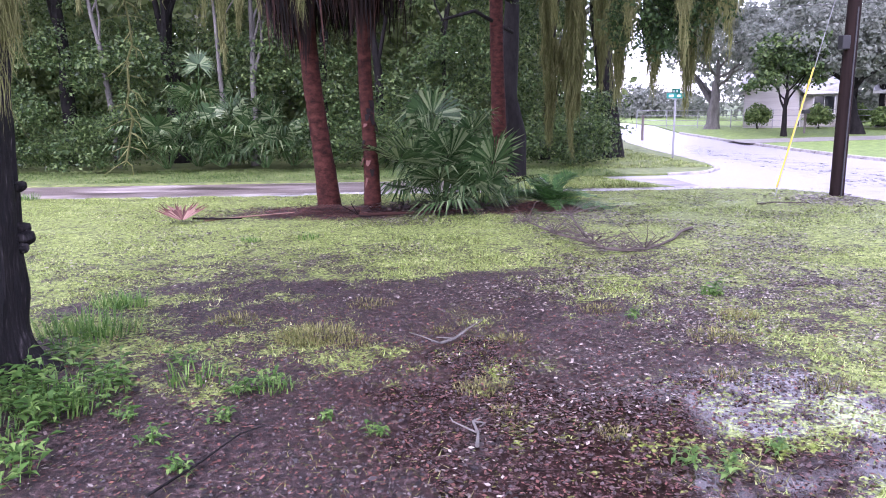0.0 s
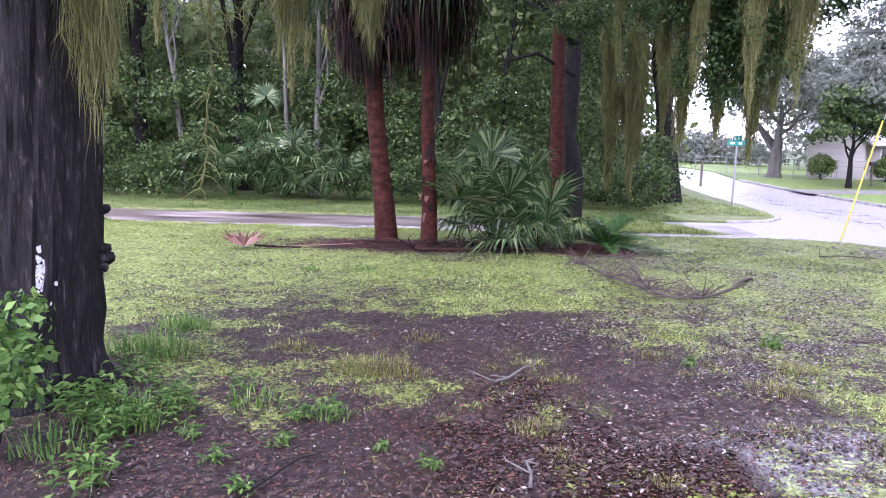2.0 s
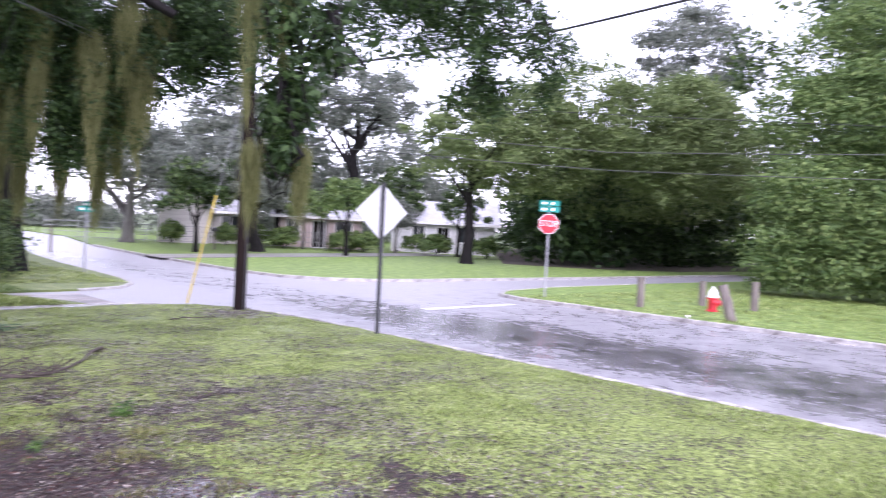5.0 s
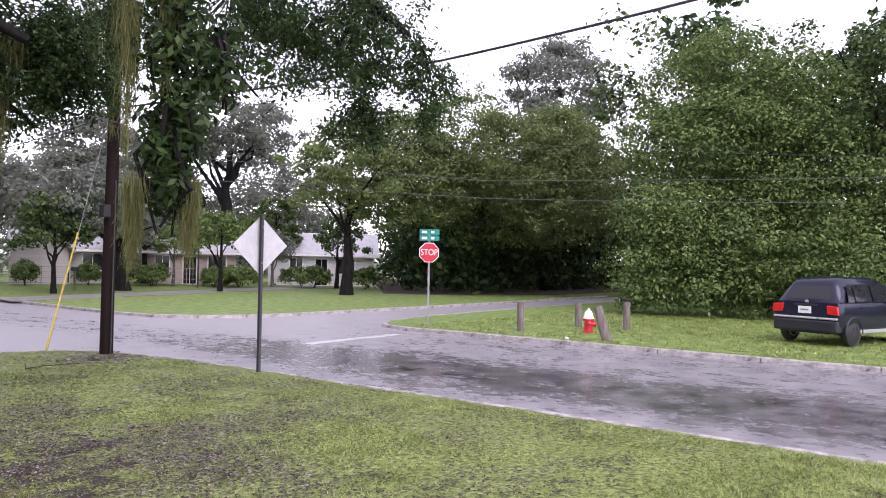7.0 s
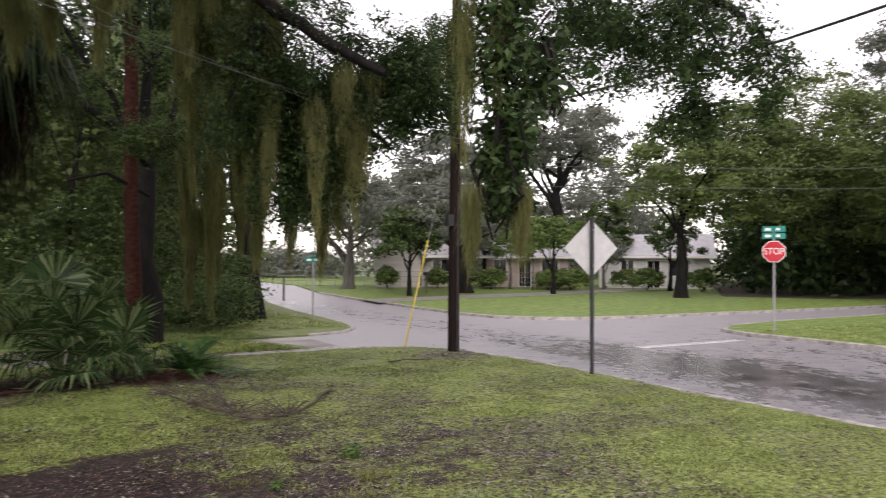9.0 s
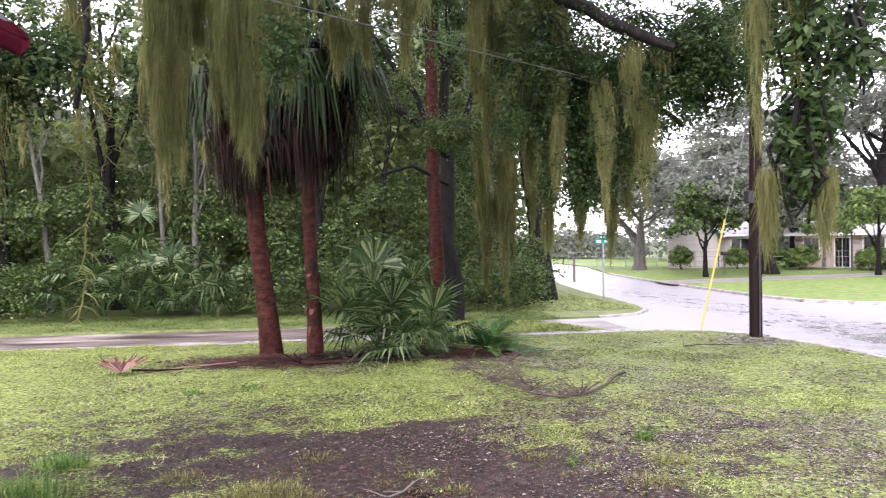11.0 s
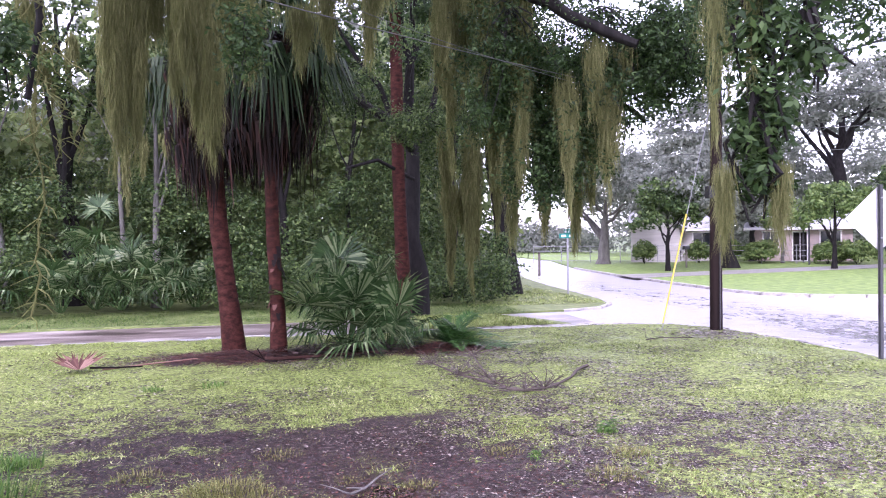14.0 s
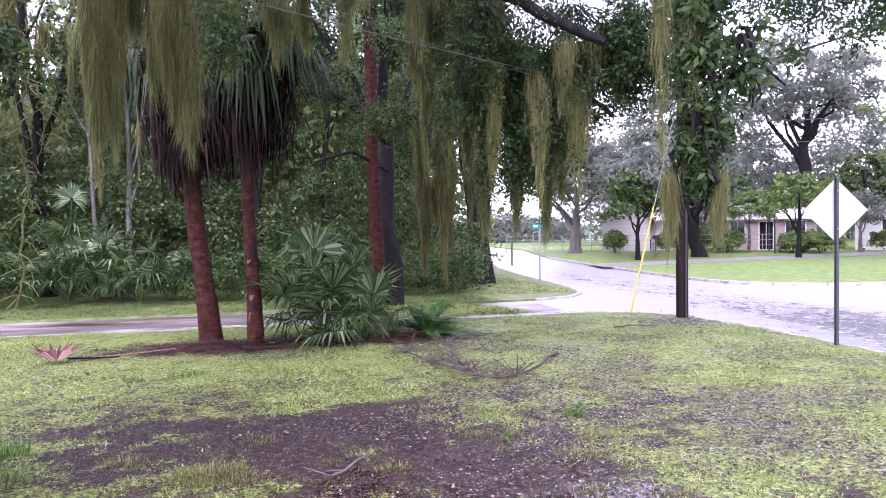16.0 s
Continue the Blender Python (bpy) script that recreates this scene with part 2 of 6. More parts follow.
# ground, roads, lawns ------------------------------------------------------
def mixed_ground(name, low, high, wet=0.35, scale=1.0, attr="grass"):
    """Soil and turf: the attribute says where the turf grows."""
    m = bpy.data.materials.new(name)
    m.use_nodes = True
    n, l = m.node_tree.nodes, m.node_tree.links
    b = n["Principled BSDF"]
    b.inputs["Specular IOR Level"].default_value = 0.4
    tc = n.new("ShaderNodeTexCoord")
    at = n.new("ShaderNodeAttribute")
    at.attribute_name = attr
    outs = []
    for k, cols in enumerate((low, high)):
        nz = n.new("ShaderNodeTexNoise")
        nz.inputs["Scale"].default_value, nz.inputs["Detail"].default_value, nz.inputs["Roughness"].default_value = (17 if k == 0 else 16) * scale, 10, 0.75
        l.new(tc.outputs["Object"], nz.inputs["Vector"])
        r = n.new("ShaderNodeValToRGB")
        while len(r.color_ramp.elements) < len(cols):
            r.color_ramp.elements.new(0.5)
        for e, (p, c) in zip(r.color_ramp.elements, cols):
            e.position, e.color = p, (*c, 1)
        l.new(nz.outputs["Fac"], r.inputs[0])
        outs.append((r.outputs[0], nz.outputs["Fac"]))
    mx = n.new("ShaderNodeMix")
    mx.data_type = "RGBA"
    edge = n.new("ShaderNodeMath")
    edge.operation = "ADD"
    jit = n.new("ShaderNodeTexNoise")
    jit.inputs["Scale"].default_value, jit.inputs["Detail"].default_value = 26, 9
    l.new(tc.outputs["Object"], jit.inputs["Vector"])
    sub = n.new("ShaderNodeMapRange")
    sub.inputs[1].default_value, sub.inputs[2].default_value, sub.inputs[3].default_value, sub.inputs[4].default_value = 0.3, 0.7, -0.6, 0.5
    l.new(jit.outputs["Fac"], sub.inputs[0])
    l.new(at.outputs["Fac"], edge.inputs[0])
    l.new(sub.outputs[0], edge.inputs[1])
    st = n.new("ShaderNodeMapRange")
    st.inputs[1].default_value, st.inputs[2].default_value = 0.3, 0.62
    l.new(edge.outputs[0], st.inputs[0])
    l.new(st.outputs[0], mx.inputs[0])
    l.new(outs[0][0], mx.inputs[6])
    l.new(outs[1][0], mx.inputs[7])
    l.new(mx.outputs[2], b.inputs["Base Color"])
    at2 = n.new("ShaderNodeAttribute")
    at2.attribute_name = "wet"
    rr = n.new("ShaderNodeMapRange")
    rr.inputs[3].default_value, rr.inputs[4].default_value = 0.66, 0.08
    l.new(at2.outputs["Fac"], rr.inputs[0])
    l.new(rr.outputs[0], b.inputs["Roughness"])
    bp = n.new("ShaderNodeBump")
    bp.inputs["Distance"].default_value = 0.03
    inv = n.new("ShaderNodeMapRange")
    inv.inputs[3].default_value, inv.inputs[4].default_value = 0.75, 0.04
    l.new(at2.outputs["Fac"], inv.inputs[0])
    l.new(inv.outputs[0], bp.inputs["Strength"])
    l.new(outs[0][1], bp.inputs["Height"])
    l.new(bp.outputs[0], b.inputs["Normal"])
    return m


MUD = [(0.38, (0.003, 0.0017, 0.0018)), (0.46, (0.014, 0.0068, 0.0062)), (0.56, (0.042, 0.0225, 0.021)), (0.68, (0.19, 0.13, 0.125))]
TURF = [(0.37, (0.022, 0.017, 0.010)), (0.45, (0.10, 0.132, 0.027)), (0.55, (0.25, 0.315, 0.072)), (0.7, (0.49, 0.5, 0.25))]
LAWN = mixed_ground("patchy_lawn", MUD, TURF)
VERGE = material("verge_turf", [(0.3, (0.06, 0.085, 0.025)), (0.5, (0.14, 0.18, 0.05)), (0.7, (0.25, 0.28, 0.1))], scale=3.0, rough=0.7, bump=0.8, bump_scale=25, detail=10)
VERGE_LUSH = material("lush_turf", [(0.3, (0.06, 0.105, 0.018)), (0.5, (0.14, 0.215, 0.042)), (0.7, (0.26, 0.34, 0.085))], scale=3.0, rough=0.7, bump=0.8, bump_scale=25, detail=10)
FIELD = material("far_ground", [(0.3, (0.05, 0.075, 0.025)), (0.7, (0.12, 0.16, 0.06))], scale=0.5, rough=0.9, bump=0.2)


def asphalt():
    """Wet asphalt: a dark rippled lane; elsewhere wear, plus sky glare and rain haze put into the colour."""
    m = bpy.data.materials.new("wet_asphalt")
    m.use_nodes = True
    n, l = m.node_tree.nodes, m.node_tree.links
    b = n["Principled BSDF"]
    tc = n.new("ShaderNodeTexCoord")
    fine, big, pud, rip = (n.new("ShaderNodeTexNoise") for _ in range(4))
    mp = n.new("ShaderNodeMapping")
    mp.inputs["Scale"].default_value = (1.0, 0.55, 1.0)
    l.new(tc.outputs["Object"], mp.inputs[0])
    for nz, s, d in ((fine, 90, 4), (big, 1.7, 12), (pud, 1.5, 12), (rip, 7, 9)):
        nz.inputs["Scale"].default_value, nz.inputs["Detail"].default_value = s, d
        nz.inputs["Roughness"].default_value = 0.62
        l.new((tc.outputs["Object"] if nz in (fine, big) else mp.outputs[0]), nz.inputs["Vector"])
    xyz = n.new("ShaderNodeSeparateXYZ")
    l.new(tc.outputs["Object"], xyz.inputs[0])
    lane = n.new("ShaderNodeMapRange")
    for k, v in ((1, 9.5), (2, 18.0)):
        lane.inputs[k].default_value = v
    l.new(xyz.outputs[0], lane.inputs[0])
    band = n.new("ShaderNodeValToRGB")
    band.color_ramp.interpolation = "B_SPLINE"
    while len(band.color_ramp.elements) < 6:
        band.color_ramp.elements.new(0.5)
    for e, (p, v) in zip(band.color_ramp.elements, ((0.02, 0.6), (0.12, 0.38), (0.24, 0.2), (0.42, 0.26), (0.56, 0.6), (0.8, 0.5))):
        e.position, e.color = p, (v, v, v, 1)
    l.new(lane.outputs[0], band.inputs[0])
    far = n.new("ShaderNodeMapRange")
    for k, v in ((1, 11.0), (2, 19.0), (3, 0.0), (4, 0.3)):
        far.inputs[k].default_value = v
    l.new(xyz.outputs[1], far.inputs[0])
    acc = band.outputs[0]
    for src, op, val in ((far.outputs[0], "ADD", None), (pud.outputs["Fac"], "ADD", None), (rip.outputs["Fac"], "MULTIPLY_ADD", 1.1)):
        mt = n.new("ShaderNodeMath")
        mt.operation = op
        if val is None:
            l.new(acc, mt.inputs[0])
            l.new(src, mt.inputs[1])
        else:
            l.new(src, mt.inputs[0])
            mt.inputs[1].default_value = val
            l.new(acc, mt.inputs[2])
        acc = mt.outputs[0]
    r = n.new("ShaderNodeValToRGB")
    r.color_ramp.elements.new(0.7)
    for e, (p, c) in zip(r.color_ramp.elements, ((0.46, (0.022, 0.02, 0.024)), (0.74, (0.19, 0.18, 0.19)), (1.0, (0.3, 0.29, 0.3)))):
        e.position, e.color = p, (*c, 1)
    # wear, together with sky reflection painted in by position across the street
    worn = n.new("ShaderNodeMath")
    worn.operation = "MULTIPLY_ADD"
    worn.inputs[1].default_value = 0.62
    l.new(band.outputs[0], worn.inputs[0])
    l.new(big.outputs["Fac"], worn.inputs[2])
    # base pales along the street: far glare and rain haze in the colour
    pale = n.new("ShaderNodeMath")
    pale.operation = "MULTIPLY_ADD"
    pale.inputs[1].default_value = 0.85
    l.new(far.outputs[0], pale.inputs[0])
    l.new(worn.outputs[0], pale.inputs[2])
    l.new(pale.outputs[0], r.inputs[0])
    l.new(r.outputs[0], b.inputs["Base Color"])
    b.inputs["Specular IOR Level"].default_value = 1.0
    for sock, lo, hi in ((b.inputs["Roughness"], 0.13, 0.42), (None, 0.25, 0.8)):
        rr = n.new("ShaderNodeMapRange")
        for k, v in ((1, 1.43), (2, 1.55), (3, lo), (4, hi)):
            rr.inputs[k].default_value = v
        l.new(acc, rr.inputs[0])
        if sock:
            l.new(rr.outputs[0], sock)
    bp = n.new("ShaderNodeBump")
    bp.inputs["Distance"].default_value = 0.007
    l.new(rr.outputs[0], bp.inputs["Strength"])
    l.new(fine.outputs["Fac"], bp.inputs["Height"])
    l.new(bp.outputs[0], b.inputs["Normal"])
    return m


ASPHALT = asphalt()
ROAD_Z, BLOCK_Z, WEST_Z = -0.05, 0.045, 0.0
g = Geo()
g.add([(-900, -900, -0.09), (900, -900, -0.09), (900, 900, -0.09), (-900, 900, -0.09)], [(0, 1, 2, 3)])
tagged(g.done("ground", FIELD), "flat grassy ground running to the horizon", "ground", kind="structure")
g = Geo()
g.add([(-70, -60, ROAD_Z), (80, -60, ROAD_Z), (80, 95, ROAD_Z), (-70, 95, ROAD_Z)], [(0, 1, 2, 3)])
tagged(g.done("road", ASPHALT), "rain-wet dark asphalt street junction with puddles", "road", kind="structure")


POOLS = [(2.26, 3.93, 0.8, 0.5)]


def lawn_height(X, Y):
    return -sum((0.012 + 0.012 * fbm(X, Y, 4.5, 13, 3)) * np.exp(-(((X - a) / b) ** 2 + ((Y - c) / d) ** 2)) for a, c, b, d in POOLS) + 0.028 * fbm(X, Y, 0.35, 5) + 0.014 * fbm(X, Y, 2.2, 9, 3) - 0.05 * np.clip((X - 8.9) / 0.6, 0, 1) - 0.05 * np.clip((Y - 16.2) / 0.6, 0, 1)


def turf_mask(X, Y):
    """1 where turf grows, 0 on bare soil."""
    bare = 1.05 * np.exp(-(((X - 0.5) / 2.3) ** 2 + ((Y - 5.6) / 2.5) ** 2) ** 1.5)
    bare += 0.8 * np.exp(-(((X + 0.8) / 2.0) ** 2 + ((Y - 8.0) / 1.0) ** 2))
    bare += 0.9 * np.exp(-(((X - 1.0) / 4.0) ** 2 + ((Y - 2.6) / 2.0) ** 2) ** 2)
    bare += 0.5 * np.exp(-(((X + 2.6) / 1.2) ** 2 + ((Y - 5.2) / 1.6) ** 2))
    bare += 0.9 * np.exp(-(((X + 1.9) / 1.3) ** 2 + ((Y - 4.1) / 1.1) ** 2))
    bare += 0.35 * np.exp(-(((X - 3.4) / 1.8) ** 2 + ((Y - 7.2) / 1.6) ** 2))
    bare += 1.0 * np.exp(-((X + 1.0) / 1.5) ** 2 - ((Y - 13.3) / 0.6) ** 2) + 0.9 * np.exp(-((X - 1.3) / 1.6) ** 2 - ((Y - 13.9) / 0.8) ** 2)
    open_turf = np.clip((Y - 7.0) / 3.5, 0, 1) + np.clip((X - 3.2) / 2.0, 0, 1)
    calm = 1 - 0.55 * np.clip(open_turf - bare, 0, 1)
    return np.clip(0.8 + 0.16 * np.clip(open_turf, 0, 1) - 0.85 * bare + calm * (0.5 * fbm(X, Y, 0.9, 21, 4) + 0.6 * fbm(X, Y, 2.6, 33, 4)) + 0.35 * fbm(X, Y, 7.0, 39, 2), 0, 1)


def wet_mask(X, Y):
    w = np.exp(-(((X - 2.1) / 1.6) ** 2 + ((Y - 4.1) / 1.1) ** 2)) + 0.6 * np.exp(-(((X - 0.9) / 1.0) ** 2 + ((Y - 4.2) / 0.8) ** 2)) \
        + 0.45 * np.exp(-(((X - 0.5) / 0.9) ** 2 + ((Y - 5.6) / 0.7) ** 2))
    return np.clip(w * 1.5 + 0.5 * fbm(X, Y, 1.4, 51, 4) - 0.1, 0, 1)


def lawn_sheet(name, x0, x1, y0, y1, step):
    ob, X, Y = grid_sheet(name, x0, x1, y0, y1, step, lawn_height, LAWN)
    for key, fn in (("grass", turf_mask), ("wet", wet_mask)):
        a = ob.data.attributes.new(key, "FLOAT", "POINT")
        a.data.foreach_set("value", fn(X, Y).astype(np.float32).ravel())
    return ob


lawn = lawn_sheet("lawn", -10, 9.46, -4, 16.9, 0.09)
# the corner of the lawn is rounded: keep the sheet inside the kerb line
bm = bmesh.new()
bm.from_mesh(lawn.data)


def beyond_corner(p):
    x, y = p.x, p.y
    return x + y > 22.4 and ((x - 6.4) / 3.06) ** 2 + ((y - 13.6) / 3.3) ** 2 > 1 and x > 6.4 and y > 13.6


bmesh.ops.delete(bm, geom=[v for v in bm.verts if beyond_corner(v.co)], context="VERTS")
bm.to_mesh(lawn.data)
bm.free()
tagged(lawn, "patchy green lawn with bare muddy soil and puddles", "lawn", kind="structure")
g = Geo()
for x0, x1, y0, y1 in ((-70, -9.95, -60, 16.9), (-9.95, 9.46, -60, -3.95)):
    g.box((x1 - x0, y1 - y0, 0.2), ((x0 + x1) / 2, (y0 + y1) / 2, -0.1))
tagged(g.done("lawn_rest", VERGE), "rough mown turf beside the house lot", "lawn", kind="structure")

BLOCK_NW = [(-70, 19.3), (-8, 19.3), (0, 19.4), (7.2, 19.9), (8.5, 20.4), (9.2, 21.4), (9.6, 23), (9.9, 26), (10.2, 30), (11, 36), (13, 45), (17, 70), (17, 95), (-70, 95)]
BLOCK_NE = [(22, 95), (20.5, 60), (17.0, 45), (15.9, 36), (15.4, 29), (15.2, 25), (15.4, 23), (16.2, 21.7), (17.6, 20.9), (20, 20.5), (28, 20.2), (47, 20), (80, 20), (80, 95)]
BLOCK_SE = [(80, 16.6), (41, 16.4), (30, 16.7), (22.5, 16.6), (19.6, 16.1), (18.5, 15.4), (18.0, 14.2), (17.95, 11), (17.95, 4), (18.0, -10), (18.0, -60), (80, -60)]


def block(name, outline, label, top=BLOCK_Z):
    g = Geo()
    g.prism(outline, -0.3, top)
    return tagged(g.done(name, VERGE if top == WEST_Z else VERGE_LUSH), label, "lawn", kind="structure")


block("verge_west", BLOCK_NW, "grass verge in front of the woods", WEST_Z)
block("verge_north", BLOCK_NE, "bright mown lawn of the houses opposite")
block("verge_east", BLOCK_SE, "mown grass strip with posts and hydrant")


def kerb(name, line, width, height, label, top=BLOCK_Z, seg=2.4):
    """A run of kerb stones along a line; each stone is a piece."""
    k = thing(name, label, "kerb", kind="structure")
    for (ax, ay), (bx, by) in zip(line, line[1:]):
        d = math.hypot(bx - ax, by - ay)
        count = max(1, round(d / seg))
        for i in range(count):
            u, v = i / count, (i + 1) / count
            a = Vector((ax + (bx - ax) * u, ay + (by - ay) * u, 0))
            b = Vector((ax + (bx - ax) * v, ay + (by - ay) * v, 0))
            ln = (b - a).length - 0.012
            g = Geo()
            g.box((ln, width, height), (0, 0, 0))
            s = part("kerb_stone", g, KERB, k, bevel=0.022)
            s.matrix_basis = Matrix.Translation(((a.x + b.x) / 2, (a.y + b.y) / 2, top + 0.012 + random.uniform(-0.006, 0.006) - height / 2)) @ \
                Matrix.Rotation(math.atan2(b.y - a.y, b.x - a.x), 4, "Z") @ pose(0, 0, 0, random.uniform(-2, 2), 0, random.uniform(-0.3, 0.3))
    return k


g = Geo()
g.prism([(1.6, 16.93), (6.3, 16.93), (6.0, 17.9), (5.5, 18.7), (5.2, 19.38), (2.0, 19.32)], -0.2, -0.012)
tagged(g.done("verge_link", VERGE), "low overgrown turf closing off the side lane", "lawn", kind="structure")

kerb("kerb_east", BLOCK_SE[2:10], 0.16, 0.3, "worn pale concrete kerb along the wet street")
kerb("kerb_north", BLOCK_NE[2:12], 0.16, 0.3, "worn pale concrete kerb round the lawn corner")
kerb("kerb_west", BLOCK_NW[3:10], 0.14, 0.25, "broken concrete kerb at the side street", top=WEST_Z)
SANDY = material("sandy_lane", [(0.36, (0.045, 0.033, 0.028)), (0.5, (0.17, 0.135, 0.12)), (0.66, (0.38, 0.33, 0.3))], scale=1.6, rough=0.42, bump=0.4, bump_scale=30, stretch=(0.25, 1, 1), rough_var=0.2, detail=8)
g = Geo()
g.box((78, 2.36, 0.01), (-32, 18.1, ROAD_Z + 0.002))
tagged(g.done("side_lane", SANDY), "pale sandy wet lane beside the woods", "lane", kind="structure")
kerb("kerb_lawn", [(9.5, -12), (9.5, 13.2), (9.36, 14.3), (8.86, 15.45), (8.1, 16.35), (7.0, 16.95), (-2, 16.95)], 0.1, 0.2, "thin concrete road edge beside the lawn", top=-0.035, seg=3.0)
WHITE_PAINT = material("road_paint", [(0.35, (0.25, 0.24, 0.24)), (0.55, (0.7, 0.69, 0.68))], scale=9, rough=0.3, bump=0.1)
g = Geo()
g.box((3.6, 0.32, 0.006), (15.1, 13.55, ROAD_Z + 0.004))
tagged(g.done("stop_line", WHITE_PAINT), "worn white stop line on wet asphalt", "road marking", kind="structure")
DRIVE = material("concrete_drive", [(0.3, (0.15, 0.14, 0.135)), (0.7, (0.3, 0.28, 0.27))], scale=2, rough=0.4, bump=0.2)
g = Geo()
g.prism([(15.2, 32.5), (40, 38.0), (40, 41.0), (15.6, 35.4)], BLOCK_Z, BLOCK_Z + 0.02)
tagged(g.done("driveway", DRIVE), "pale concrete driveway crossing the lawn", "driveway", kind="structure")

# woods ---------------------------------------------------------------------
def dome_leaves(centers, radius, per, leaf, rng, flat=0.75, under=0.35, slim=0.55, jitter=0.55):
    """Leaves laid over small uneven domes, so that each clump has a lit top and a shaded foot."""
    c = np.repeat(np.asarray(centers, float), per, 0)
    r = np.repeat(np.asarray(radius, float) * np.ones(len(centers)), per)[:, None]
    d = rng.normal(size=c.shape)
    d[:, 2] = np.where(rng.uniform(size=len(d)) < under, d[:, 2], np.abs(d[:, 2]))
    d /= np.linalg.norm(d, axis=1, keepdims=True)
    p = c + d * r * (rng.uniform(0.35, 1.15, (len(d), 1))) * np.array([1, 1, flat])
    nrm = d + rng.normal(size=d.shape) * jitter + np.array([0, 0, 0.25])
    nrm /= np.linalg.norm(nrm, axis=1, keepdims=True)
    a = np.cross(nrm, rng.normal(size=d.shape))
    a /= np.linalg.norm(a, axis=1, keepdims=True)
    b = np.cross(nrm, a)
    ln = leaf * rng.uniform(0.6, 1.35, (len(d), 1))
    return np.stack([p - a * ln * 0.5, p + b * ln * slim * 0.5 + nrm * ln * 0.06, p + a * ln * 0.5, p - b * ln * slim * 0.5 + nrm * ln * 0.06], 1).reshape(-1, 3)


def woods(name, region, top, leaf, mat, count, per, radius, rng, label, floor=0.1, keep=None, holes=-0.1, gap=None):
    """A belt of leafy crowns and undergrowth, uneven on top."""
    x0, x1, y0, y1 = region
    c, rad = [], []
    while len(c) < count:
        x, y = rng.uniform(x0, x1), y0 + (y1 - y0) * rng.uniform(0, 1) ** 1.4
        lid = top * (0.75 + 0.55 * noise.noise(Vector((x * 0.15, y * 0.15, 3.1))) + 0.2 * noise.noise(Vector((x * 0.5, y * 0.5, 1.7))))
        z = floor + rng.uniform(0, 1) * lid
        if (keep and not keep(x, y)) or (gap and gap(x, y, z)):
            continue
        if noise.noise(Vector((x * 0.3, y * 0.3, z * 0.35))) > holes or z < 1.2:
            c.append((x, y, z))
            rad.append(radius * rng.uniform(0.55, 1.3))
    q = dome_leaves(c, rad, per, leaf, rng)
    q[:, 2] = np.maximum(q[:, 2], floor)
    return tagged(poly_mesh(name, q, 4, mat), label, "woods", kind="stuff")


def clearing(x, y, z):
    """A break in the crowns through which the sky shows."""
    return -0.37 < x / y < -0.25 and z > 0.15 * y + 1.8 + 0.8 * noise.noise(Vector((x, y, z)) * 0.4)


rng = np.random.default_rng(7)
woods("woods", (-28, 10, 23.5, 29), 10.5, 0.125, LEAF_WOODS, 720, 200, 0.85, rng, "dense dark green woods with tangled undergrowth behind the side street", keep=lambda x, y: x < 0.29 * y - 0.25, gap=clearing)
woods("woods", (-34, 12, 30, 40), 12.5, 0.42, LEAF_EAST, 1000, 70, 1.8, rng, "tall crowns deep in the woods", holes=-0.6, keep=lambda x, y: x < 0.28 * y - 1.2, gap=clearing)
# haze deep in the woods comes from the pale leaf colour
woods("woods", (-42, 12, 41, 50), 15, 0.8, LEAF_HAZED, 800, 50, 2.2, rng, "hazy pale green depth of the woods", holes=-0.9, keep=lambda x, y: x < 0.27 * y - 2.0, gap=clearing)
woods("woods_undergrowth", (-26, 9.5, 21.9, 24.2), 2.3, 0.10, LEAF_WOODS, 420, 130, 0.5, rng, "leafy undergrowth along the edge of the woods", holes=-0.4, keep=lambda x, y: x < 0.29 * y - 0.1 and not (-7.4 < x < -2.4 and y < 23.4))
woods("woods", (40, 72, 24, 46), 10, 0.3, LEAF_EAST, 420, 110, 1.5, rng, "tall leafy crowns beyond the street", keep=lambda x, y: x > 1.2 * y + 6, holes=-0.2, floor=3.0)
# darker oak leaf puts the shade below the crowns into the colour
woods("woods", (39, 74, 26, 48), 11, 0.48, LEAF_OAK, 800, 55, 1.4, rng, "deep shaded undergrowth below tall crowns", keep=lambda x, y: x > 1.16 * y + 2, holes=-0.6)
LEAFY_SOIL = material("woodland_soil", [(0.3, (0.03, 0.022, 0.016)), (0.7, (0.09, 0.07, 0.05))], scale=2.0, rough=0.9, bump=0.6, bump_scale=12)
g = Geo()
g.prism([(35.5, 29.6), (38, 25.5), (44, 22.5), (78, 21.5), (78, 60), (58, 50)], BLOCK_Z, BLOCK_Z + 0.012)
tagged(g.done("woodland_floor", LEAFY_SOIL), "dark leaf-strewn soil under the woods", "ground", kind="structure")
woods("woods", (48, 72, 10, 24), 17, 0.45, LEAF_WOODS, 450, 60, 1.8, rng, "dark tall woods beyond the street", holes=-0.25)
# leaf darker than the billows, painting shaded hollows between them
woods("thicket", (33.5, 43, -14, 11.2), 14, 0.24, LEAF_WOODS, 640, 80, 1.1, rng, "tall green thicket hung with vines", holes=-0.35)
woods("thicket_foot", (30.2, 33, -14, 12.3), 3.0, 0.14, LEAF_BUSH, 260, 140, 0.7, rng, "leafy foot of the thicket above the grass", holes=-0.6)
# backing trees in dark leaf colour, standing in for shadow in the gaps
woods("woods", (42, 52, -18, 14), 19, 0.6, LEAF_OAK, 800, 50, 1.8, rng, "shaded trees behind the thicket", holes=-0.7)


